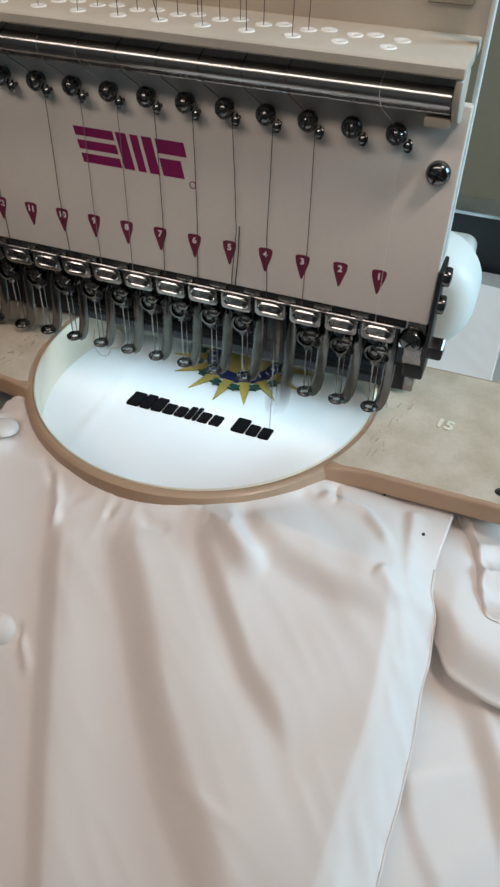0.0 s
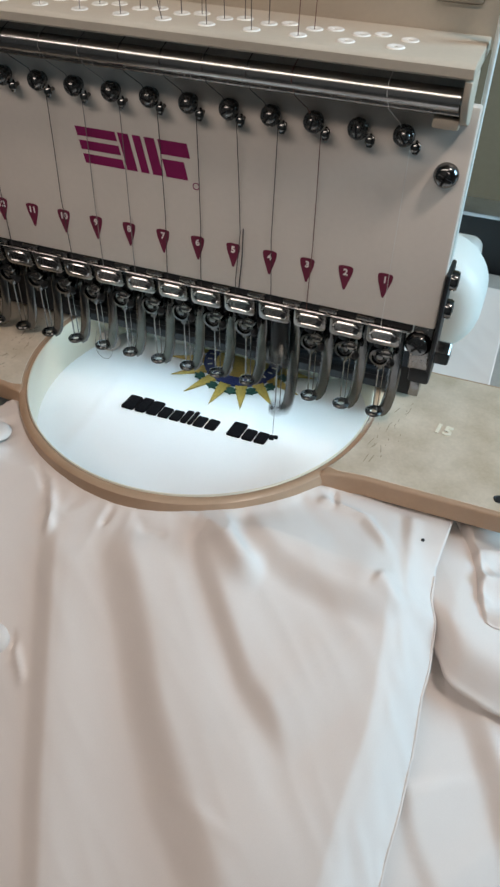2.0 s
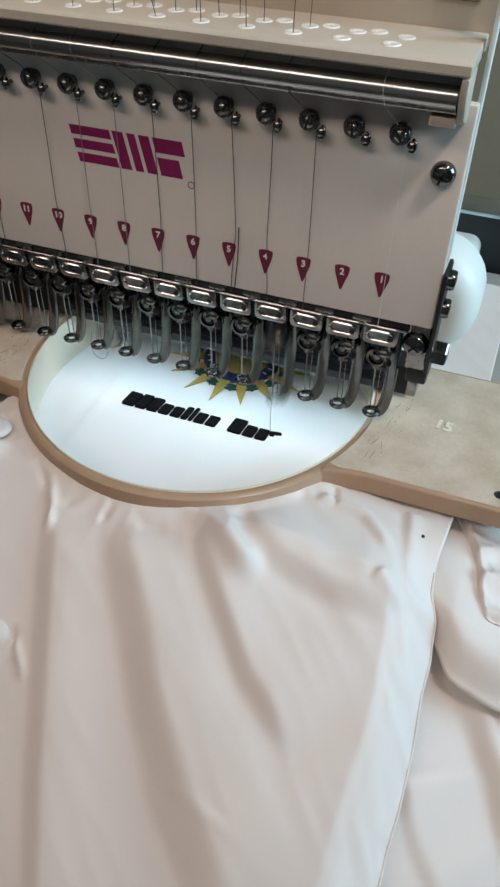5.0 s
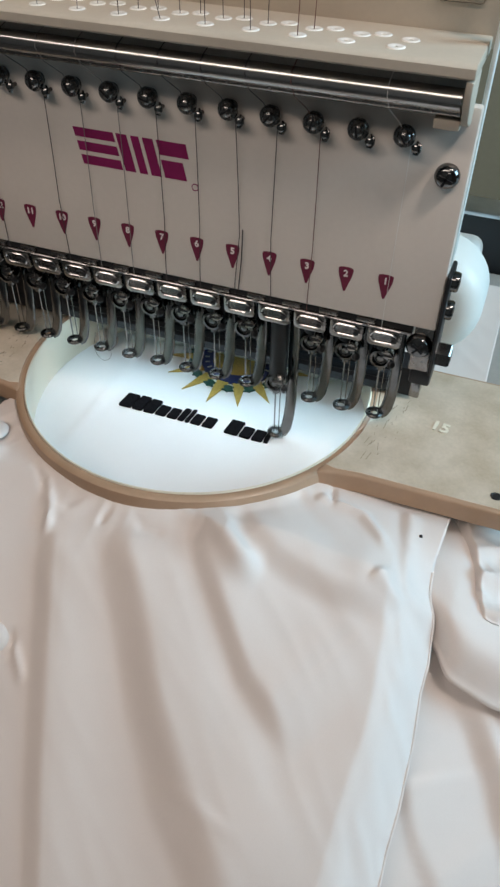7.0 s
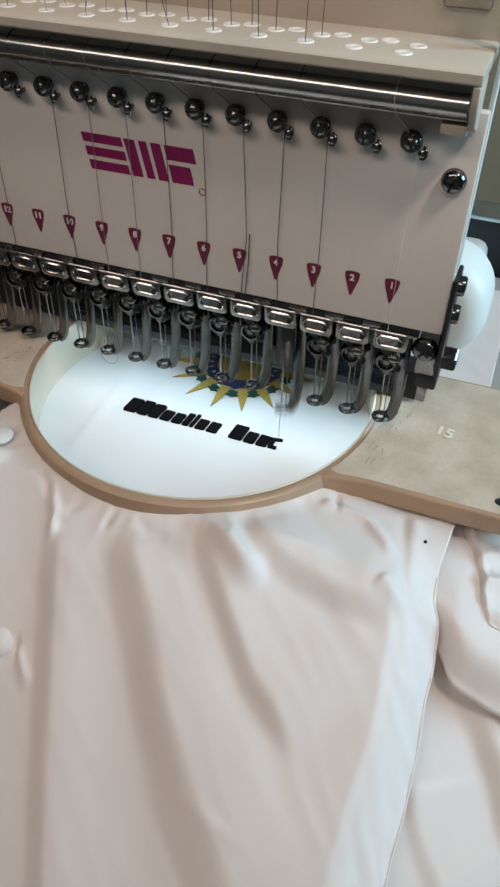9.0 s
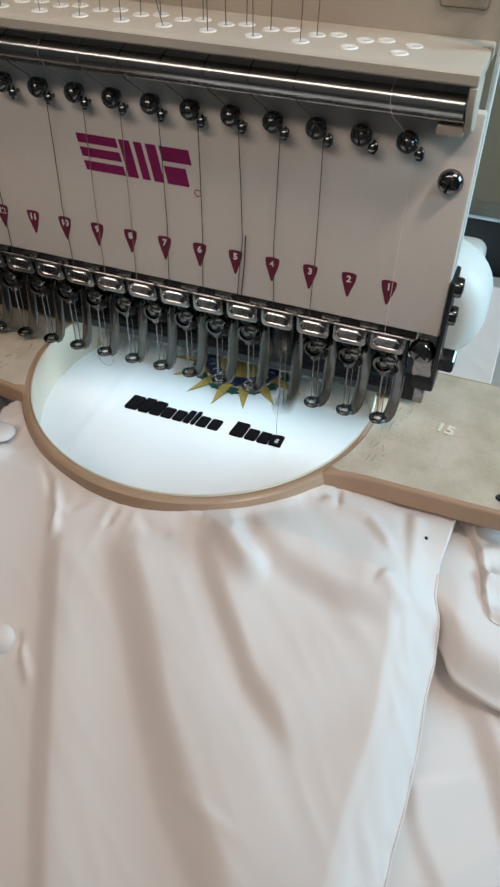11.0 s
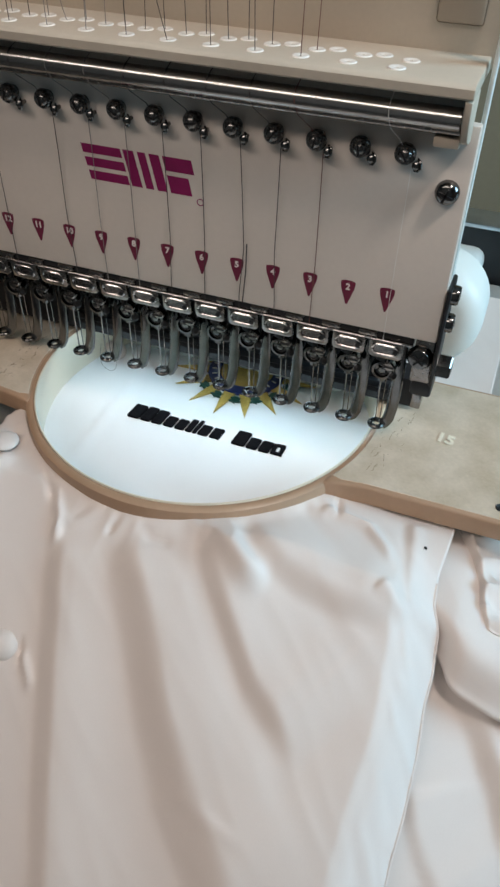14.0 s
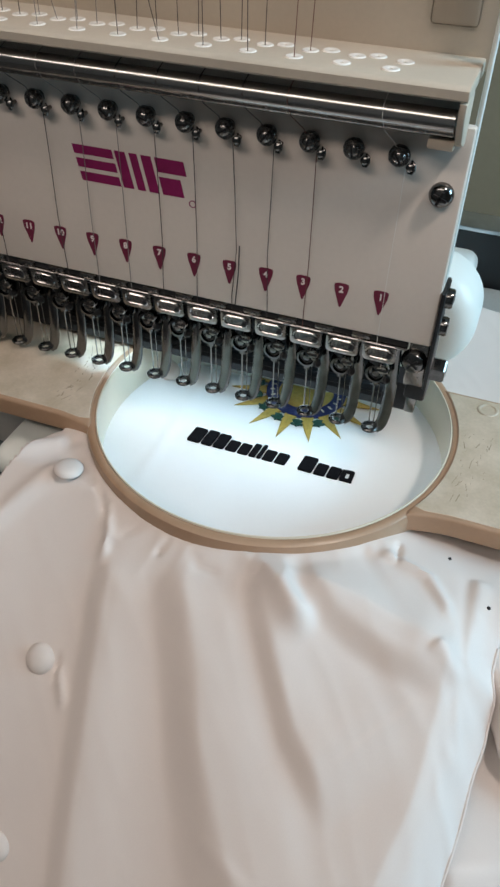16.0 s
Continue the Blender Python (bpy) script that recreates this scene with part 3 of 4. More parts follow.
# ---------------------------------------------------------------- garment
def curve_side(pts, x, y):
    """Signed distance to a polyline that runs towards the operator (positive: to its +x side), and how far along it lies (0 to 1)."""
    best, total, run = None, 0.0, 0.0
    lens = [math.dist(a, b) for a, b in zip(pts, pts[1:])]
    total = sum(lens)
    for (a, b), ln in zip(zip(pts, pts[1:]), lens):
        dx, dy = (b[0] - a[0]) / ln, (b[1] - a[1]) / ln
        t = max(0, min(ln, (x - a[0]) * dx + (y - a[1]) * dy))
        ex, ey = x - a[0] - dx * t, y - a[1] - dy * t
        d = math.hypot(ex, ey)
        if best is None or d < best[0]:
            best = (d, 1 if ex * -dy + ey * dx >= 0 else -1, (run + t) / total)
        run += ln
    return best[0] * best[1], best[2]


def smooth01(v):
    v = max(0.0, min(1.0, v))
    return v * v * (3 - 2 * v)


# steps of cloth: line, height, width of the rise, length of the fall behind it
STEPS = [
    ([(-0.0270, -0.0840), (-0.0198, -0.1011), (-0.0139, -0.1169), (-0.0057, -0.1388), (0.0013, -0.1593), (0.0093, -0.1811), (0.0300, -0.2400)], 0.0062, 0.0048, 0.026),
    ([(-0.0029, -0.0829), (0.0105, -0.0990), (0.0237, -0.1158), (0.0355, -0.1329), (0.0480, -0.1471), (0.0609, -0.1577), (0.0900, -0.1850)], 0.0100, 0.0075, 0.028),
    ([(0.0299, -0.0775), (0.0379, -0.0886), (0.0496, -0.1011), (0.0653, -0.1162), (0.0774, -0.1235), (0.0880, -0.1310)], 0.0060, 0.0036, 0.026),
    ([(0.0440, -0.0650), (0.0540, -0.0775), (0.0630, -0.0825), (0.0730, -0.0850), (0.0871, -0.0863), (0.1080, -0.0854)], 0.0060, 0.0042, 0.018),
]
# line, height and width of each ridge (or, with a height below zero, crease)
RIDGES = [
    ([(0.0320, -0.0690), (0.0440, -0.0815), (0.0520, -0.0868), (0.0620, -0.0890)], 0.0054, 0.0042),
    ([(0.0225, -0.0700), (0.0300, -0.0765), (0.0362, -0.0785)], 0.0022, 0.0022),
    ([(0.0670, -0.0494), (0.0759, -0.0493), (0.0875, -0.0515), (0.0960, -0.0600), (0.1009, -0.0679)], 0.0022, 0.0022),
    ([(0.0723, -0.0400), (0.0759, -0.0520)], -0.0018, 0.0012),
    ([(0.0996, -0.0405), (0.1020, -0.0562), (0.1063, -0.0750)], -0.0008, 0.0024),
    ([(0.1026, -0.0405), (0.1050, -0.0562), (0.1090, -0.0740)], 0.0014, 0.0036),
    ([(0.0974, -0.0757), (0.1027, -0.0787), (0.1100, -0.0815)], 0.0020, 0.0030),
    ([(-0.0308, -0.0767), (-0.0250, -0.0850), (-0.0225, -0.0950)], 0.0024, 0.0018),
    ([(-0.0425, -0.0668), (-0.0330, -0.0773), (-0.0262, -0.0830)], -0.0020, 0.0014),
    ([(-0.0048, -0.0764), (-0.0011, -0.0805), (-0.0042, -0.0870)], -0.0022, 0.0014),
    ([(-0.0080, -0.0790), (-0.0180, -0.0860), (-0.0260, -0.0860)], 0.0012, 0.0020),
    ([(0.0080, -0.0790), (0.0140, -0.0850), (0.0240, -0.0850)], -0.0012, 0.0022),
    ([(-0.0640, -0.0560), (-0.0850, -0.0720), (-0.1150, -0.0850)], 0.0030, 0.0040),
    ([(-0.0720, -0.0500), (-0.0900, -0.0560), (-0.1100, -0.0570)], -0.0026, 0.0022),
    ([(-0.0560, -0.0660), (-0.0690, -0.0900), (-0.0840, -0.1180)], 0.0024, 0.0042),
    ([(-0.0225, -0.1258), (-0.0188, -0.1288), (-0.0130, -0.1350)], 0.0020, 0.0016),
    ([(-0.0245, -0.1225), (-0.0222, -0.1262), (-0.0210, -0.1300)], -0.0020, 0.0012),
    ([(0.0500, -0.1471), (0.0622, -0.1504), (0.0781, -0.1536)], 0.0006, 0.0016),
]
# where the front panel turns down at its side, and where it ends: (y, x)
TURN_LINE = [(-0.0300, 0.1010), (-0.0562, 0.1030), (-0.0750, 0.1050), (-0.0940, 0.1082), (-0.1146, 0.1105), (-0.1374, 0.1090), (-0.1528, 0.1090), (-0.2600, 0.1090)]
END_LINE = [(-0.0200, 0.1190), (-0.0450, 0.1172), (-0.0590, 0.1162), (-0.0677, 0.117), (-0.0777, 0.1212), (-0.0876, 0.1227), (-0.0958, 0.1226), (-0.1108, 0.1245), (-0.1266, 0.1252), (-0.1365, 0.1249), (-0.1457, 0.1254), (-0.1602, 0.127), (-0.2600, 0.1300)]


def line_x(line, y):
    """The x of a line of (y, x) pairs, read off smoothly at y."""
    if y >= line[0][0]:
        return line[0][1]
    for (ya, xa), (yb, xb) in zip(line, line[1:]):
        if y >= yb:
            k = (y - ya) / (yb - ya)
            return xa + (xb - xa) * (0.6 * k + 0.4 * smooth01(k))
    return line[-1][1]


def ridged(x, y, seed):
    return 1 - 2.6 * abs(noise.noise((x, y, seed)))


def base_z(y):
    s = max(0.0, -y - 0.075)
    return -0.0082 - 0.55 * s - 3.2 * s * s - 0.015 * smooth01((y + 0.05) / 0.05)


def cloth_z(x, y):
    r = math.hypot(x, y)
    z = base_z(y)
    near = max(0.0, r - 0.078)
    ang = math.atan2(y, x)
    wave = noise.noise((ang * 6.5, 3.1, 0))
    z += (0.0010 * wave + 0.0008 * ridged(ang * 11 + near * 9, 7.7, 0)) * math.exp(-near / 0.012) * smooth01(near / 0.004)
    z += 0.0040 * math.exp(-near / 0.018)
    grow = smooth01((near + 0.002) / 0.026)
    for pts, hgt, w, fall in STEPS:  # folds that fall from the hoop
        d, t = curve_side(pts, x, y)
        z += 0.72 * hgt * grow * smooth01((d + w) / (2 * w)) * math.exp(-0.7 * (max(0.0, d - w) / fall) ** 2) * smooth01(t / 0.12) * smooth01((1.02 - t) / 0.25)
    for pts, hgt, w in RIDGES:
        d, t = curve_side(pts, x, y)
        z += hgt * min(1.0, near / 0.008) * math.exp(-(d / w) ** 2) * smooth01(t / 0.1) * smooth01((1.0 - t) / 0.25)
    fade = smooth01((near - 0.006) / 0.02)
    z += 0.0013 * noise.noise((x * 24, y * 11, 1.3)) + 0.0003 * noise.noise((x * 60, y * 40, 4.1))
    lean = x - 0.55 * max(0.0, -y - 0.08)
    z += fade * (0.00035 * ridged(lean * 36, y * 7, 6.4) + 0.00022 * ridged(lean * 70 + y * 45, y * 20 - x * 12, 8.8))
    if near < 0.03:
        z = min(z, -0.0038 + near * 0.35)
    # the side that turns down towards the lower layer
    xl, xr = line_x(TURN_LINE, y), line_x(END_LINE, y)
    k = smooth01((-y - 0.045) / 0.04)
    e = (x - xl) / (xr - xl)
    if e > -0.2:
        z -= k * 0.0135 * max(0.0, e + 0.2) ** 1.35
        z += k * smooth01(e / 0.3) * (0.0010 * ridged(x * 90 + y * 60, y * 55, 2.7) + 0.0006 * noise.noise((x * 160, y * 120, 3.3)))
    return z


def lower_z(x, y):
    z = base_z(y) - 0.024 - 0.42 * (x - 0.118) + 0.0024 * noise.noise((x * 20, y * 14, 5.5)) + 0.0006 * ridged(x * 40 - y * 30, y * 20, 1.1)
    for pts, hgt, w, fall in (([(0.1230, -0.1150), (0.1290, -0.1250), (0.1336, -0.1300), (0.1500, -0.1420)], 0.0020, 0.0026, 0.03), ([(0.1290, -0.0800), (0.1439, -0.0935), (0.1534, -0.1036), (0.1700, -0.1250)], 0.0060, 0.0045, 0.02)):
        d, t = curve_side(pts, x, y)
        z += hgt * smooth01((d + w) / (2 * w)) * math.exp(-max(0.0, d - w) / fall) * smooth01(t / 0.1) * smooth01((1.02 - t) / 0.25)
    return z


def sheet(name, rows, mat, parent, label, thick=0.0005):
    """A cloth sheet through rows of points of equal count; a missing point leaves a gap."""
    bm = bmesh.new()
    vs = [[bm.verts.new(p) if p else None for p in row] for row in rows]
    for ra, rb in zip(vs, vs[1:]):
        for q in zip(ra, ra[1:], rb[1:], rb):
            if all(q):
                bm.faces.new(q)
    ob = part(name, bm, mat, parent, label)
    so = ob.modifiers.new("thickness", "SOLIDIFY")
    so.thickness, so.offset = thick, -1
    return ob


def garment():
    g = empty("shirt", label="white cotton shirt clamped in the hoop, draped in soft folds", category="shirt")
    rows, nx, ny = [], 290, 340
    for j in range(ny + 1):
        y = -0.255 + 0.42 * j / ny
        x_end = line_x(END_LINE, y)
        row = []
        for i in range(nx + 1):
            x = -0.150 + (x_end + 0.150) * i / nx
            gap = math.hypot(x, y) < 0.0775 or (x < 0.02 and y > 0.0)
            gap = gap or (x < -0.050 and y > -0.0452 + 4.162 * (x - -0.0731) + 0.0015 * math.sin(x * 160))
            row.append(None if gap else (x, y, cloth_z(x, y)))
        rows.append(row)
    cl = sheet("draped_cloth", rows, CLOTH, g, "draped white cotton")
    # the cloth stretched in the hoop, with a pressed crease
    bm = bmesh.new()
    rings = []
    for a in range(30):
        rr = 0.0745 * (a + 1) / 30
        ring = []
        for k in range(96):
            w = 2 * math.pi * k / 96
            x, y = rr * math.cos(w), rr * math.sin(w)
            z = FABRIC_Z + 0.0011 * math.exp(-((x + 0.0455 + 0.02 * y) / 0.0016) ** 2) + 0.0003 * noise.noise((x * 40, y * 40, 2)) + 0.0010 * smooth01((rr - 0.066) / 0.009)
            z += 0.0005 * ridged(x * 30 + y * 8, y * 12, 6.0) * smooth01((0.0 - abs(x - 0.02) + 0.05) / 0.03)
            ring.append(bm.verts.new((x, y, z)))
        rings.append(ring)
    c0 = bm.verts.new((0, 0, FABRIC_Z))
    for k in range(96):
        bm.faces.new((c0, rings[0][k], rings[0][(k + 1) % 96]))
        for a in range(29):
            bm.faces.new((rings[a][k], rings[a + 1][k], rings[a + 1][(k + 1) % 96], rings[a][(k + 1) % 96]))
    # Brighter, bluer copy of the shirt's cotton paints the light inside the hoop.
    part("hooped_cloth", bm, TAUT_LIT, g, "smooth white cotton stretched in the hoop, its cool light painted in")
    # covered buttons
    but = lathe([(0, -0.0010), (0.0050, -0.0010), (0.0057, -0.0004), (0.0058, 0.0002), (0.0054, 0.0009), (0.0044, 0.0016), (0.0028, 0.0021), (0.0012, 0.0023), (0, 0.0023)], 28)
    me = mesh_of(but, "button", BUTTON)
    for x, y, up, on in ((-0.0625, -0.0640, 0.0030, g), (-0.0300, -0.1258, 0.0001, cl), (-0.0201, -0.1737, 0.0001, cl)):
        sx = (cloth_z(x + 0.008, y) - cloth_z(x - 0.008, y)) / 0.016
        sy = (cloth_z(x, y + 0.008) - cloth_z(x, y - 0.008)) / 0.016
        lie = Vector((-sx, -sy, 1)).to_track_quat("Z", "Y").to_matrix().to_4x4()
        part("button", me, None, on, "round cloth-covered button", m=Matrix.Translation((x, y, cloth_z(x, y) + up)) @ lie)
    part("button", me, None, g, "small white button on the stretched cloth", m=pose(-0.0640, 0.0292, FABRIC_Z + 0.0036, 12, 25, 0))
    snap = mesh_of(lathe([(0, 0.0003), (0.0004, 0.0003), (0.0006, 0.0001), (0.0007, -0.0005)], 16), "snap_ring", DARK)
    for x, y in ((0.0907, -0.0360), (0.1090, -0.0524)):
        part("snap_ring", snap, None, cl, "tiny metal snap ring", m=pose(x, y, cloth_z(x, y) + 0.0003, 20))
    # stitched edge of the front panel, and the layer under it
    rim = []
    for k in range(90):
        y = -0.062 - 0.19 * k / 89
        x = line_x(END_LINE, y) - 0.0003
        rim.append((x, y, cloth_z(x, y)))
    part("panel_edge", tube(rim, 0.0005, 8), CLOTH, cl, "stitched edge of the front panel")
    rows = []
    for j in range(141):
        y = -0.255 + 0.225 * j / 140
        xa = line_x(END_LINE, y) - 0.020
        rows.append([(x, y, lower_z(x, y)) for x in (xa + (0.215 - xa) * i / 90 for i in range(91))])
    back = sheet("back_layer", rows, CLOTH, g, "lower layer of white cotton")

    def along(pts, t):
        t *= len(pts) - 1
        k = min(int(t), len(pts) - 2)
        f = t - k
        p0, p1, p2, p3 = pts[max(k - 1, 0)], pts[k], pts[k + 1], pts[min(k + 2, len(pts) - 1)]
        return [0.5 * (2 * b + (c - a) * f + (2 * a - 5 * b + 4 * c - d) * f * f + (3 * b - a - 3 * c + d) * f ** 3) for a, b, c, d in zip(p0, p1, p2, p3)]

    # the sleeve that hangs over the side, with its rounded lower edge
    hem = [(0.1100, -0.0690), (0.1226, -0.0808), (0.1291, -0.0883), (0.1373, -0.0901), (0.1457, -0.0907), (0.1575, -0.0893), (0.1800, -0.0880), (0.2120, -0.0860)]

    def sleeve_z(x, y, u, v):
        z = base_z(max(y, -0.2)) * 0.5 - 0.0055 - 0.0060 - 0.32 * (x - 0.115) + 0.0020 * math.sin(math.pi * min(1.0, v)) - 0.0035 * (1 - smooth01(u / 0.2))
        z += (0.0022 * noise.noise((x * 40, y * 20, 9.0)) + 0.0012 * ridged(x * 45 + y * 25, y * 14, 5.0)) * v * (1.2 - v)
        return z - 0.0100 * smooth01((v - 0.80) / 0.20) ** 2

    rows = []
    for i in range(101):
        u = i / 100
        hx, hy = along(hem, u)
        tx, ty = 0.1060 + 0.106 * u, -0.022
        row = []
        for j in range(49):
            v = j / 48
            x, y = tx + (hx - tx) * v, ty + (hy - ty) * v
            row.append((x, y, sleeve_z(x, y, u, v)))
        rows.append(row)
    sleeve = sheet("sleeve", rows, CLOTH, g, "loose white sleeve folded beside the hoop", 0.0006)
    # its crumpled cuff, turned up against the tab
    side = [(0.1170, -0.0230), (0.1235, -0.0365), (0.1288, -0.0492), (0.1318, -0.0618), (0.1354, -0.0695)]
    hemline = [(0.1354, -0.0695), (0.1409, -0.0700), (0.1494, -0.0680), (0.1650, -0.0690), (0.2080, -0.0660)]
    rows = []
    for i in range(91):
        u = i / 90
        hx, hy = along(hemline, u)
        row = []
        for j in range(61):
            v = j / 60
            ax, ay = along(side, v)
            x, y = ax + (hx - 0.1354) + (0.2080 - 0.1354) * u * 0.2 * (1 - v), ay + (hy + 0.0695) * v
            lift = smooth01(u / 0.12) * smooth01((1.0 - v) / 0.14)
            z = sleeve_z(x, y, 1.0, 0.6) - 0.0012 + 0.0040 * lift
            z += 0.0026 * ridged(x * 75 - y * 50, y * 60, 4.4) * smooth01(u / 0.06) * (0.4 + 0.6 * v) + 0.0012 * ridged(x * 150, y * 130 + x * 60, 7.1) * v
            row.append((x, y, z))
        rows.append(row)
    cuff = sheet("cuff", rows, CLOTH, g, "crumpled white cuff", 0.0006)
    return g, (cl, back, sleeve, cuff)


def sewn_x(x):
    """Where a stroke of the sewn line lies: the first word is set a little wider, the second starts after a narrow gap."""
    return -0.0363 + (x + 0.0363) * 1.043 if x < 0.012 else 0.0154 + (x - 0.0148) * 1.066


def embroidery():
    """The sewn sun emblem and the sewn line of writing, the latter as plain bars."""
    sun = empty("sun_emblem", label="embroidered golden sun emblem with blue band and green leaves", category="embroidery")
    cx, cy, z = 0.0033, 0.0406, FABRIC_Z + 0.0004
    def place(a, dr=0.0, dz=0.0):
        return pose(cx, cy, z + dz) @ pose(0, 0, 0, 0, 0, a) @ pose(dr, 0, 0)
    ray = mesh_of(slab([(0.0180, -0.0031), (0.0250, -0.0022), (0.0360, 0.0), (0.0250, 0.0022), (0.0180, 0.0031)], 0, 0.0007, 0.0003), "ray", YELLOW)
    for k in range(15):
        part("ray", ray, None, sun, m=place(-95 + 24 * k))
    leaf = [(0.0208, 0.0), (0.0218, 0.0022), (0.0232, 0.0012), (0.0246, 0.0026), (0.0252, 0.0004), (0.0262, 0.0), (0.0252, -0.0006), (0.0246, -0.0026), (0.0232, -0.0012), (0.0218, -0.0022)]
    lf = mesh_of(slab([(x, y * 1.25) for x, y in leaf], 0, 0.0008, 0.0002), "leaf", GREEN)
    for k in range(15):
        part("leaf", lf, None, sun, m=place(-83 + 24 * k, 0, 0.0001))
    part("disc", lathe([(0, 0.0011), (0.0130, 0.0010), (0.0136, 0.0)], 40, pose(cx, cy, z)), YELLOW, sun, "golden disc")
    part("band", lathe([(0.0132, 0.0), (0.0134, 0.0013), (0.0190, 0.0012), (0.0193, 0.0)], 48, pose(cx, cy, z)), BLUE, sun, "dark blue band")
    bar = mesh_of(box(-0.0011, 0.0011, -0.00035, 0.00035, 0, 0.0003), "pale_bar", PALE)
    for k in range(24):
        a = 15 * k
        if 250 < a < 290:
            continue
        part("pale_bar", bar, None, sun, m=place(a, 0.0162, 0.0012))
    line = empty("sewn_writing", label="line of black sewn writing shown as plain bars", category="embroidery")
    # (start, width, height) of each bar, along the line
    words = [(-0.0363, 0.0058, 0.0094), (-0.0299, 0.0048, 0.0098), (-0.0245, 0.0050, 0.0094), (-0.0189, 0.0049, 0.0070), (-0.0134, 0.0046, 0.0070),
             (-0.0083, 0.0030, 0.0088), (-0.0048, 0.0019, 0.0094), (-0.0024, 0.0048, 0.0070), (0.0030, 0.0049, 0.0070),
             (0.0148, 0.0060, 0.0094), (0.0214, 0.0048, 0.0070), (0.0268, 0.0048, 0.0070)]
    for x, w, hgt in words:
        x, w = sewn_x(x), sewn_x(x + w) - sewn_x(x)
        out = rounded_rect(x + w / 2, -0.0118 + hgt / 2, w, hgt, 0.0008, 3)
        part("bar", slab([(u - 0.10 * (v0 + 0.0118) * -1, v0) for u, v0 in out], FABRIC_Z, FABRIC_Z + 0.0012, 0.0004), BLACKTHREAD, line)
    return sun, line


def last_bars():
    """Strips of the bar that is being sewn: each rises through the cloth when its turn comes."""
    made = []
    for k, (x, y0, y1, t) in enumerate(((0.0323, -0.0078, -0.0050, 0.4), (0.0337, -0.0065, -0.0047, 1.2), (0.0350, -0.0060, -0.0046, 2.2), (0.0322, -0.0116, -0.0076, 6.2), (0.0340, -0.0118, -0.0100, 7.4), (0.0356, -0.0118, -0.0048, 9.3))):
        w = 0.0021 if k < 5 else 0.0019
        x = sewn_x(x)
        ob = part("sewn_strip", slab(rounded_rect(x + w / 2, (y0 + y1) / 2, w, y1 - y0, 0.0004, 3), FABRIC_Z, FABRIC_Z + 0.0012, 0.0003), BLACKTHREAD, None, "freshly sewn strip of black thread")
        tagged(ob, category="embroidery", group="freshly sewn strips")
        made.append((ob, t))
    return made


# ---------------------------------------------------------------- surroundings
def surroundings():
    t = empty("machine_table", label="grey laminate table of the embroidery machine", category="table")
    part("tabletop", box(-0.9, 0.9, 0.02, 0.245, -0.075, -0.047, 0.003), TABLE, t, "grey laminate tabletop")
    for x in (-0.8, 0.8):
        for y in (0.06, 0.20):
            part("leg", box(x - 0.025, x + 0.025, y - 0.025, y + 0.025, -0.95, -0.075, 0.003), DARK, t)
    part("arm", box(-0.16, 0.02, -0.03, 0.30, -0.046, -0.0265, 0.008, 4), WHITEPLASTIC, t, "narrow sewing arm under the hoop")
    c = empty("control_cabinet", label="black upright panel with a bright metal edge behind the table", category="panel")
    part("body", box(-0.25, 0.45, 0.250, 0.270, -0.95, -0.0135, 0.002), PANEL, c)
    part("edge", box(-0.25, 0.45, 0.248, 0.272, -0.0133, -0.0105, 0.0008), ALU, c, "bright metal edge")


room()
machine_head()
threads()
unit = needle_unit()
units = {1: unit}
unit.matrix_world = pose(needle_x(1) + ROW_DX, ROW_Y, ROW_Z)
for i in range(2, NEEDLES + 1):
    units[i] = copy_thing(unit, pose(needle_x(i) + ROW_DX, ROW_Y, ROW_Z))
tail = part("thread_tail", tube([(-0.0006, 0, 0.0015), (-0.0010, -0.0003, -0.0110), (-0.0006, 0, -0.0255)], 0.00011, 6), THREAD_D, units[4], "fine dark thread down to the cloth")
tagged(units[4], label="chrome needle bar with ring presser foot, stitching up and down")
frame_hoop = hoop()
shirt, drape = garment()
sun, writing = embroidery()
strips = last_bars()
surroundings()


# ---------------------------------------------------------------- what moves
CENTRE = (-0.0413, 0.0164)
# seconds, and the hoop's shift from where it stands at the end
SHIFTS = [(0, -31.8, 1.0), (0.3, -34.8, 0.2), (0.5, -36.0, -0.3), (1.0, -36.0, -0.6), (1.5, -35.2, -1.0), (2.0, -34.6, -0.3), (2.5, -33.8, -0.1), (3.0, -33.0, 0.0), (3.5, -31.9, 0.6), (4.0, -31.8, 1.7),
          (5.2, -34.5, 2.8), (6.5, -36.3, 3.2), (7.0, -36.5, 1.7), (7.5, -36.4, -2.7), (8.0, -37.4, -1.6), (8.5, -37.3, -0.4), (9.0, -36.8, 0.5), (10.2, -36.4, 2.6), (11.5, -36.3, 4.4), (12.0, -37.3, 4.5),
          (12.5, -37.7, 4.4), (12.6, -37.6, 4.4), (12.7, -34.0, 4.3), (12.8, -26.5, 4.1), (12.9, -21.0, 4.0), (13.0, -19.8, 3.9), (13.2, -20.0, 3.9), (13.3, -23.0, 3.9), (13.4, -31.0, 4.0), (13.5, -36.3, 4.0), (13.6, -36.4, 3.8),
          (14.0, -34.8, 1.5), (14.1, -31.5, 1.1), (14.2, -27.0, 0.9), (14.3, -22.0, 0.7), (14.4, -17.0, 0.5), (14.5, -12.3, 0.4), (14.7, -5.5, 0.3), (14.9, -1.2, 0.2), (15.0, -0.2, 0.1), (15.5, -0.2, 0.2), (16.0, 0.0, 0.0)]


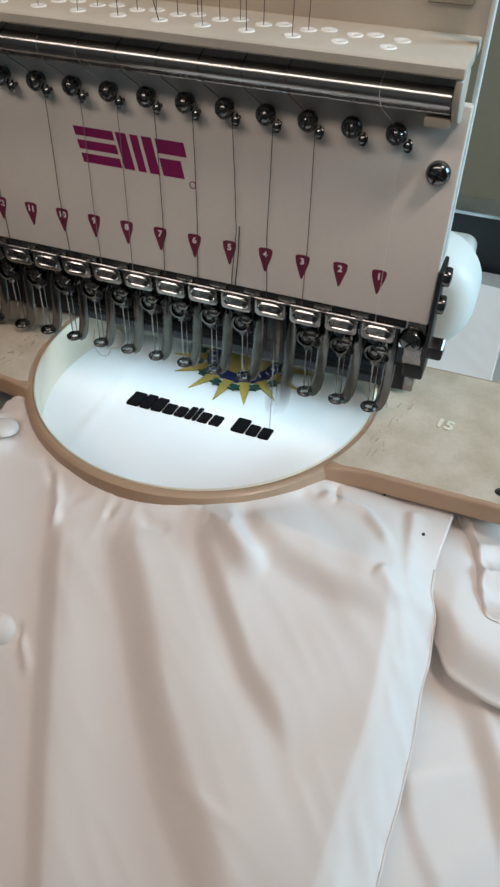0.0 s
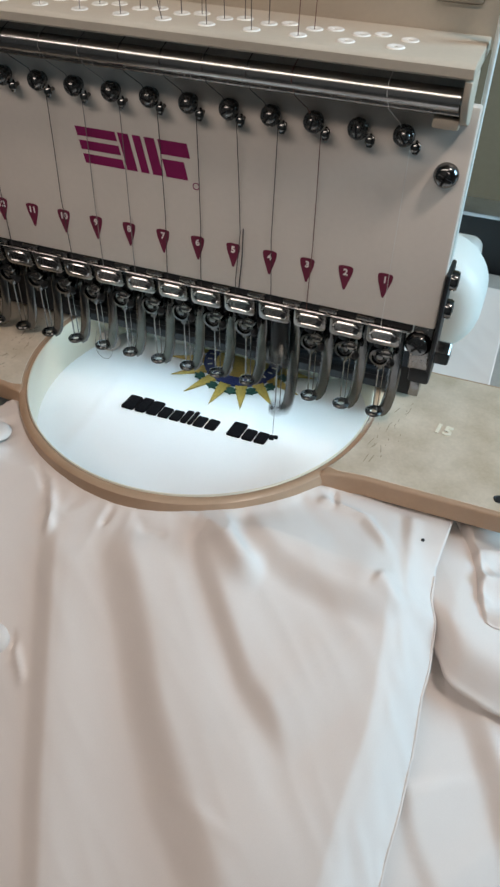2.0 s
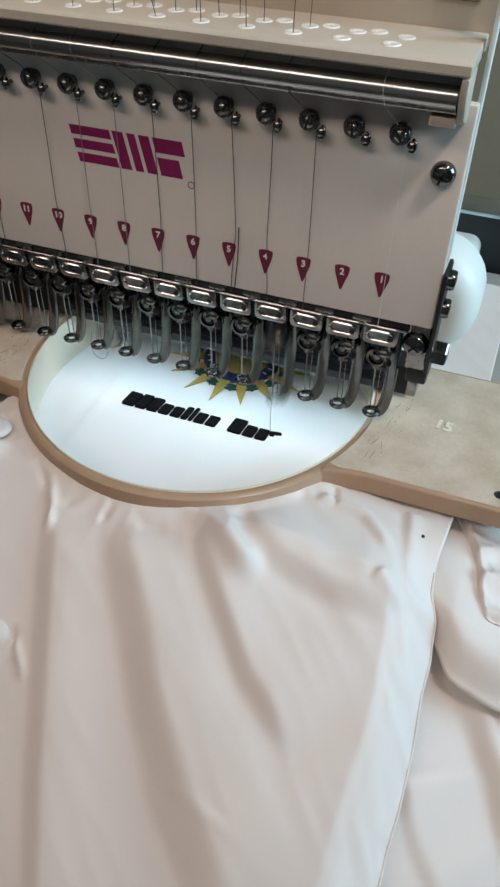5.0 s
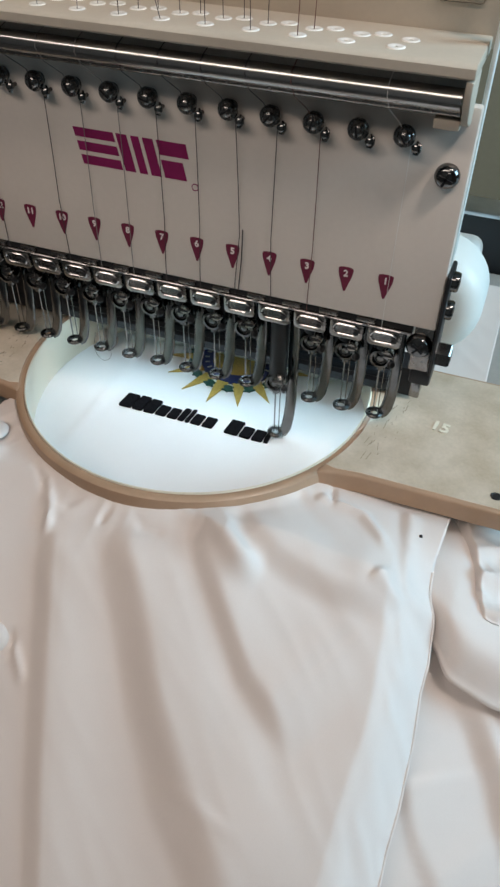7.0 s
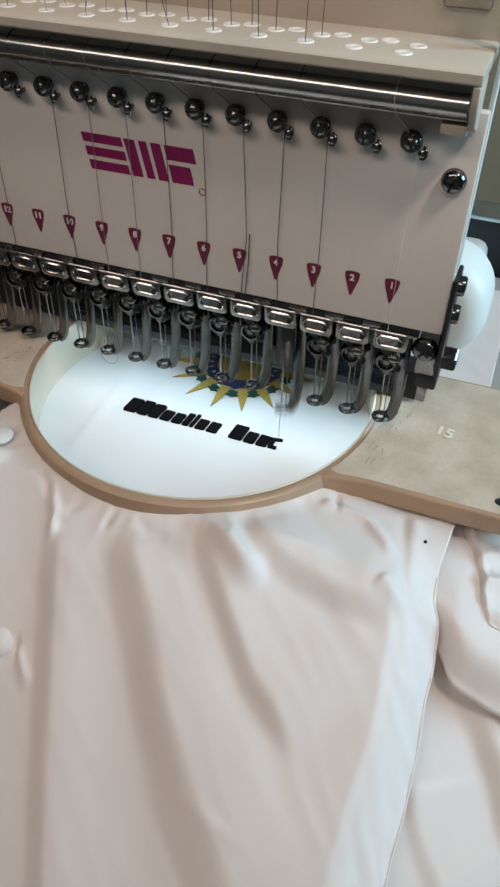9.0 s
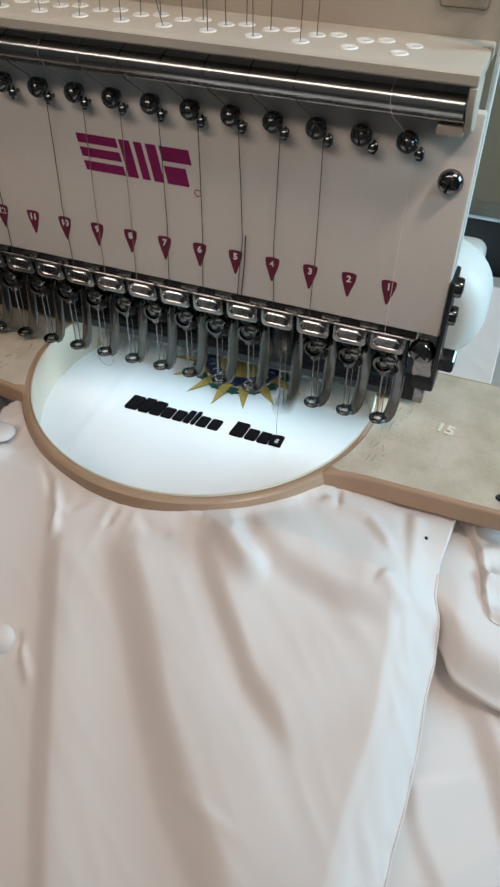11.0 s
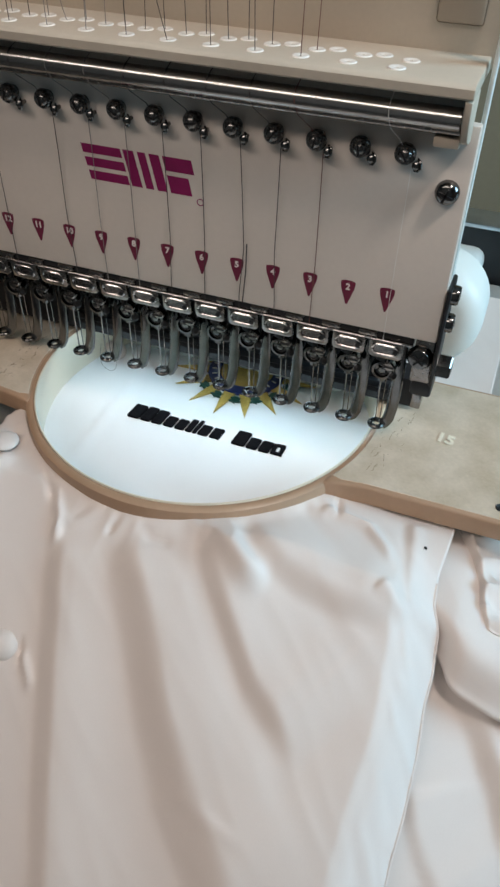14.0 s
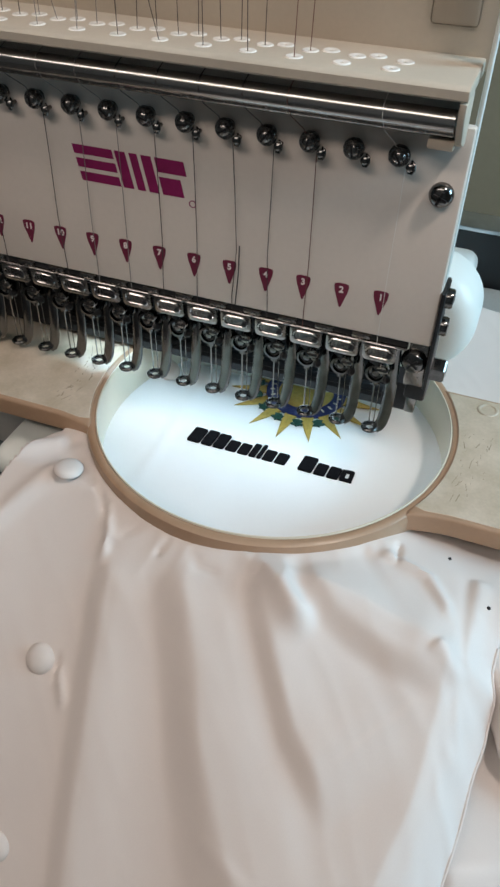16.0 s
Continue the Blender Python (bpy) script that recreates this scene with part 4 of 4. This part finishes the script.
def shift_at(t):
    for (t0, a0, b0), (t1, a1, b1) in zip(SHIFTS, SHIFTS[1:]):
        if t <= t1:
            k = (t - t0) / (t1 - t0)
            return a0 + (a1 - a0) * k, b0 + (b1 - b0) * k
    return SHIFTS[-1][1:]


def motions():
    def rows(lift=None):
        return [(t, pose(CENTRE[0] + dx / 1000, CENTRE[1] + dy / 1000, 0)) for t, dx, dy in SHIFTS]
    for thing in (frame_hoop, shirt, sun, writing):
        walk(thing, rows())
    # the hanging cloth lags behind the hoop, turning a little round it
    for cloth in drape:
        walk(cloth, [(t, pose(0, 0, 0, 0, 0, -8.0 * min(1.0, max(0.0, 1 + dx / 36)))) for t, dx, dy in SHIFTS])
    for ob, when in strips:
        times = sorted({t for t, _, _ in SHIFTS} | {when - 0.1, when + 0.1})
        out = []
        for t in times:
            dx, dy = shift_at(t)
            out.append((t, pose(CENTRE[0] + dx / 1000, CENTRE[1] + dy / 1000, 0.0 if t >= when else -0.0024)))
        walk(ob, out)
    # the fourth needle stitches until 11.8 s, then once more at 12.4 s
    x = needle_x(4) + ROW_DX
    stroke = 0.0242
    down = [1.0, 2.5, 4.0, 7.0, 8.5, 11.5, 0.3, 1.3, 3.2, 6.3, 6.6, 9.2]
    part_way = {0.0: 0.25, 0.5: 0.55, 1.5: 0.12, 2.0: 0.35, 3.0: 0.2, 3.5: 0.3, 6.5: 0.35, 7.5: 0.2, 8.0: 0.35, 9.0: 0.2}
    keys = []
    for f in range(0, 481):
        t = f / 30
        if t > 11.75:
            low = 1.0 if abs(t - 12.4) < 0.01 else 0.0
        else:
            low = 0.5 - 0.5 * math.cos(2 * math.pi * (f % 3 + 0.0) / 3 + 0.9 * math.sin(f * 0.21))
            for d in down:
                if abs(t - d) < 0.01:
                    low = 1.0
            for d, v in part_way.items():
                if abs(t - d) < 0.01:
                    low = v
        keys.append((t, pose(x, ROW_Y, ROW_Z - stroke * low)))
    walk(units[4], keys)
    # its thread is cut and drawn up once the line is sewn
    walk(tail, [(0, pose(0, 0, 0)), (12.55, pose(0, 0, 0)), (12.75, pose(0, 0, 0.026)), (16.0, pose(0, 0, 0.026))])


motions()
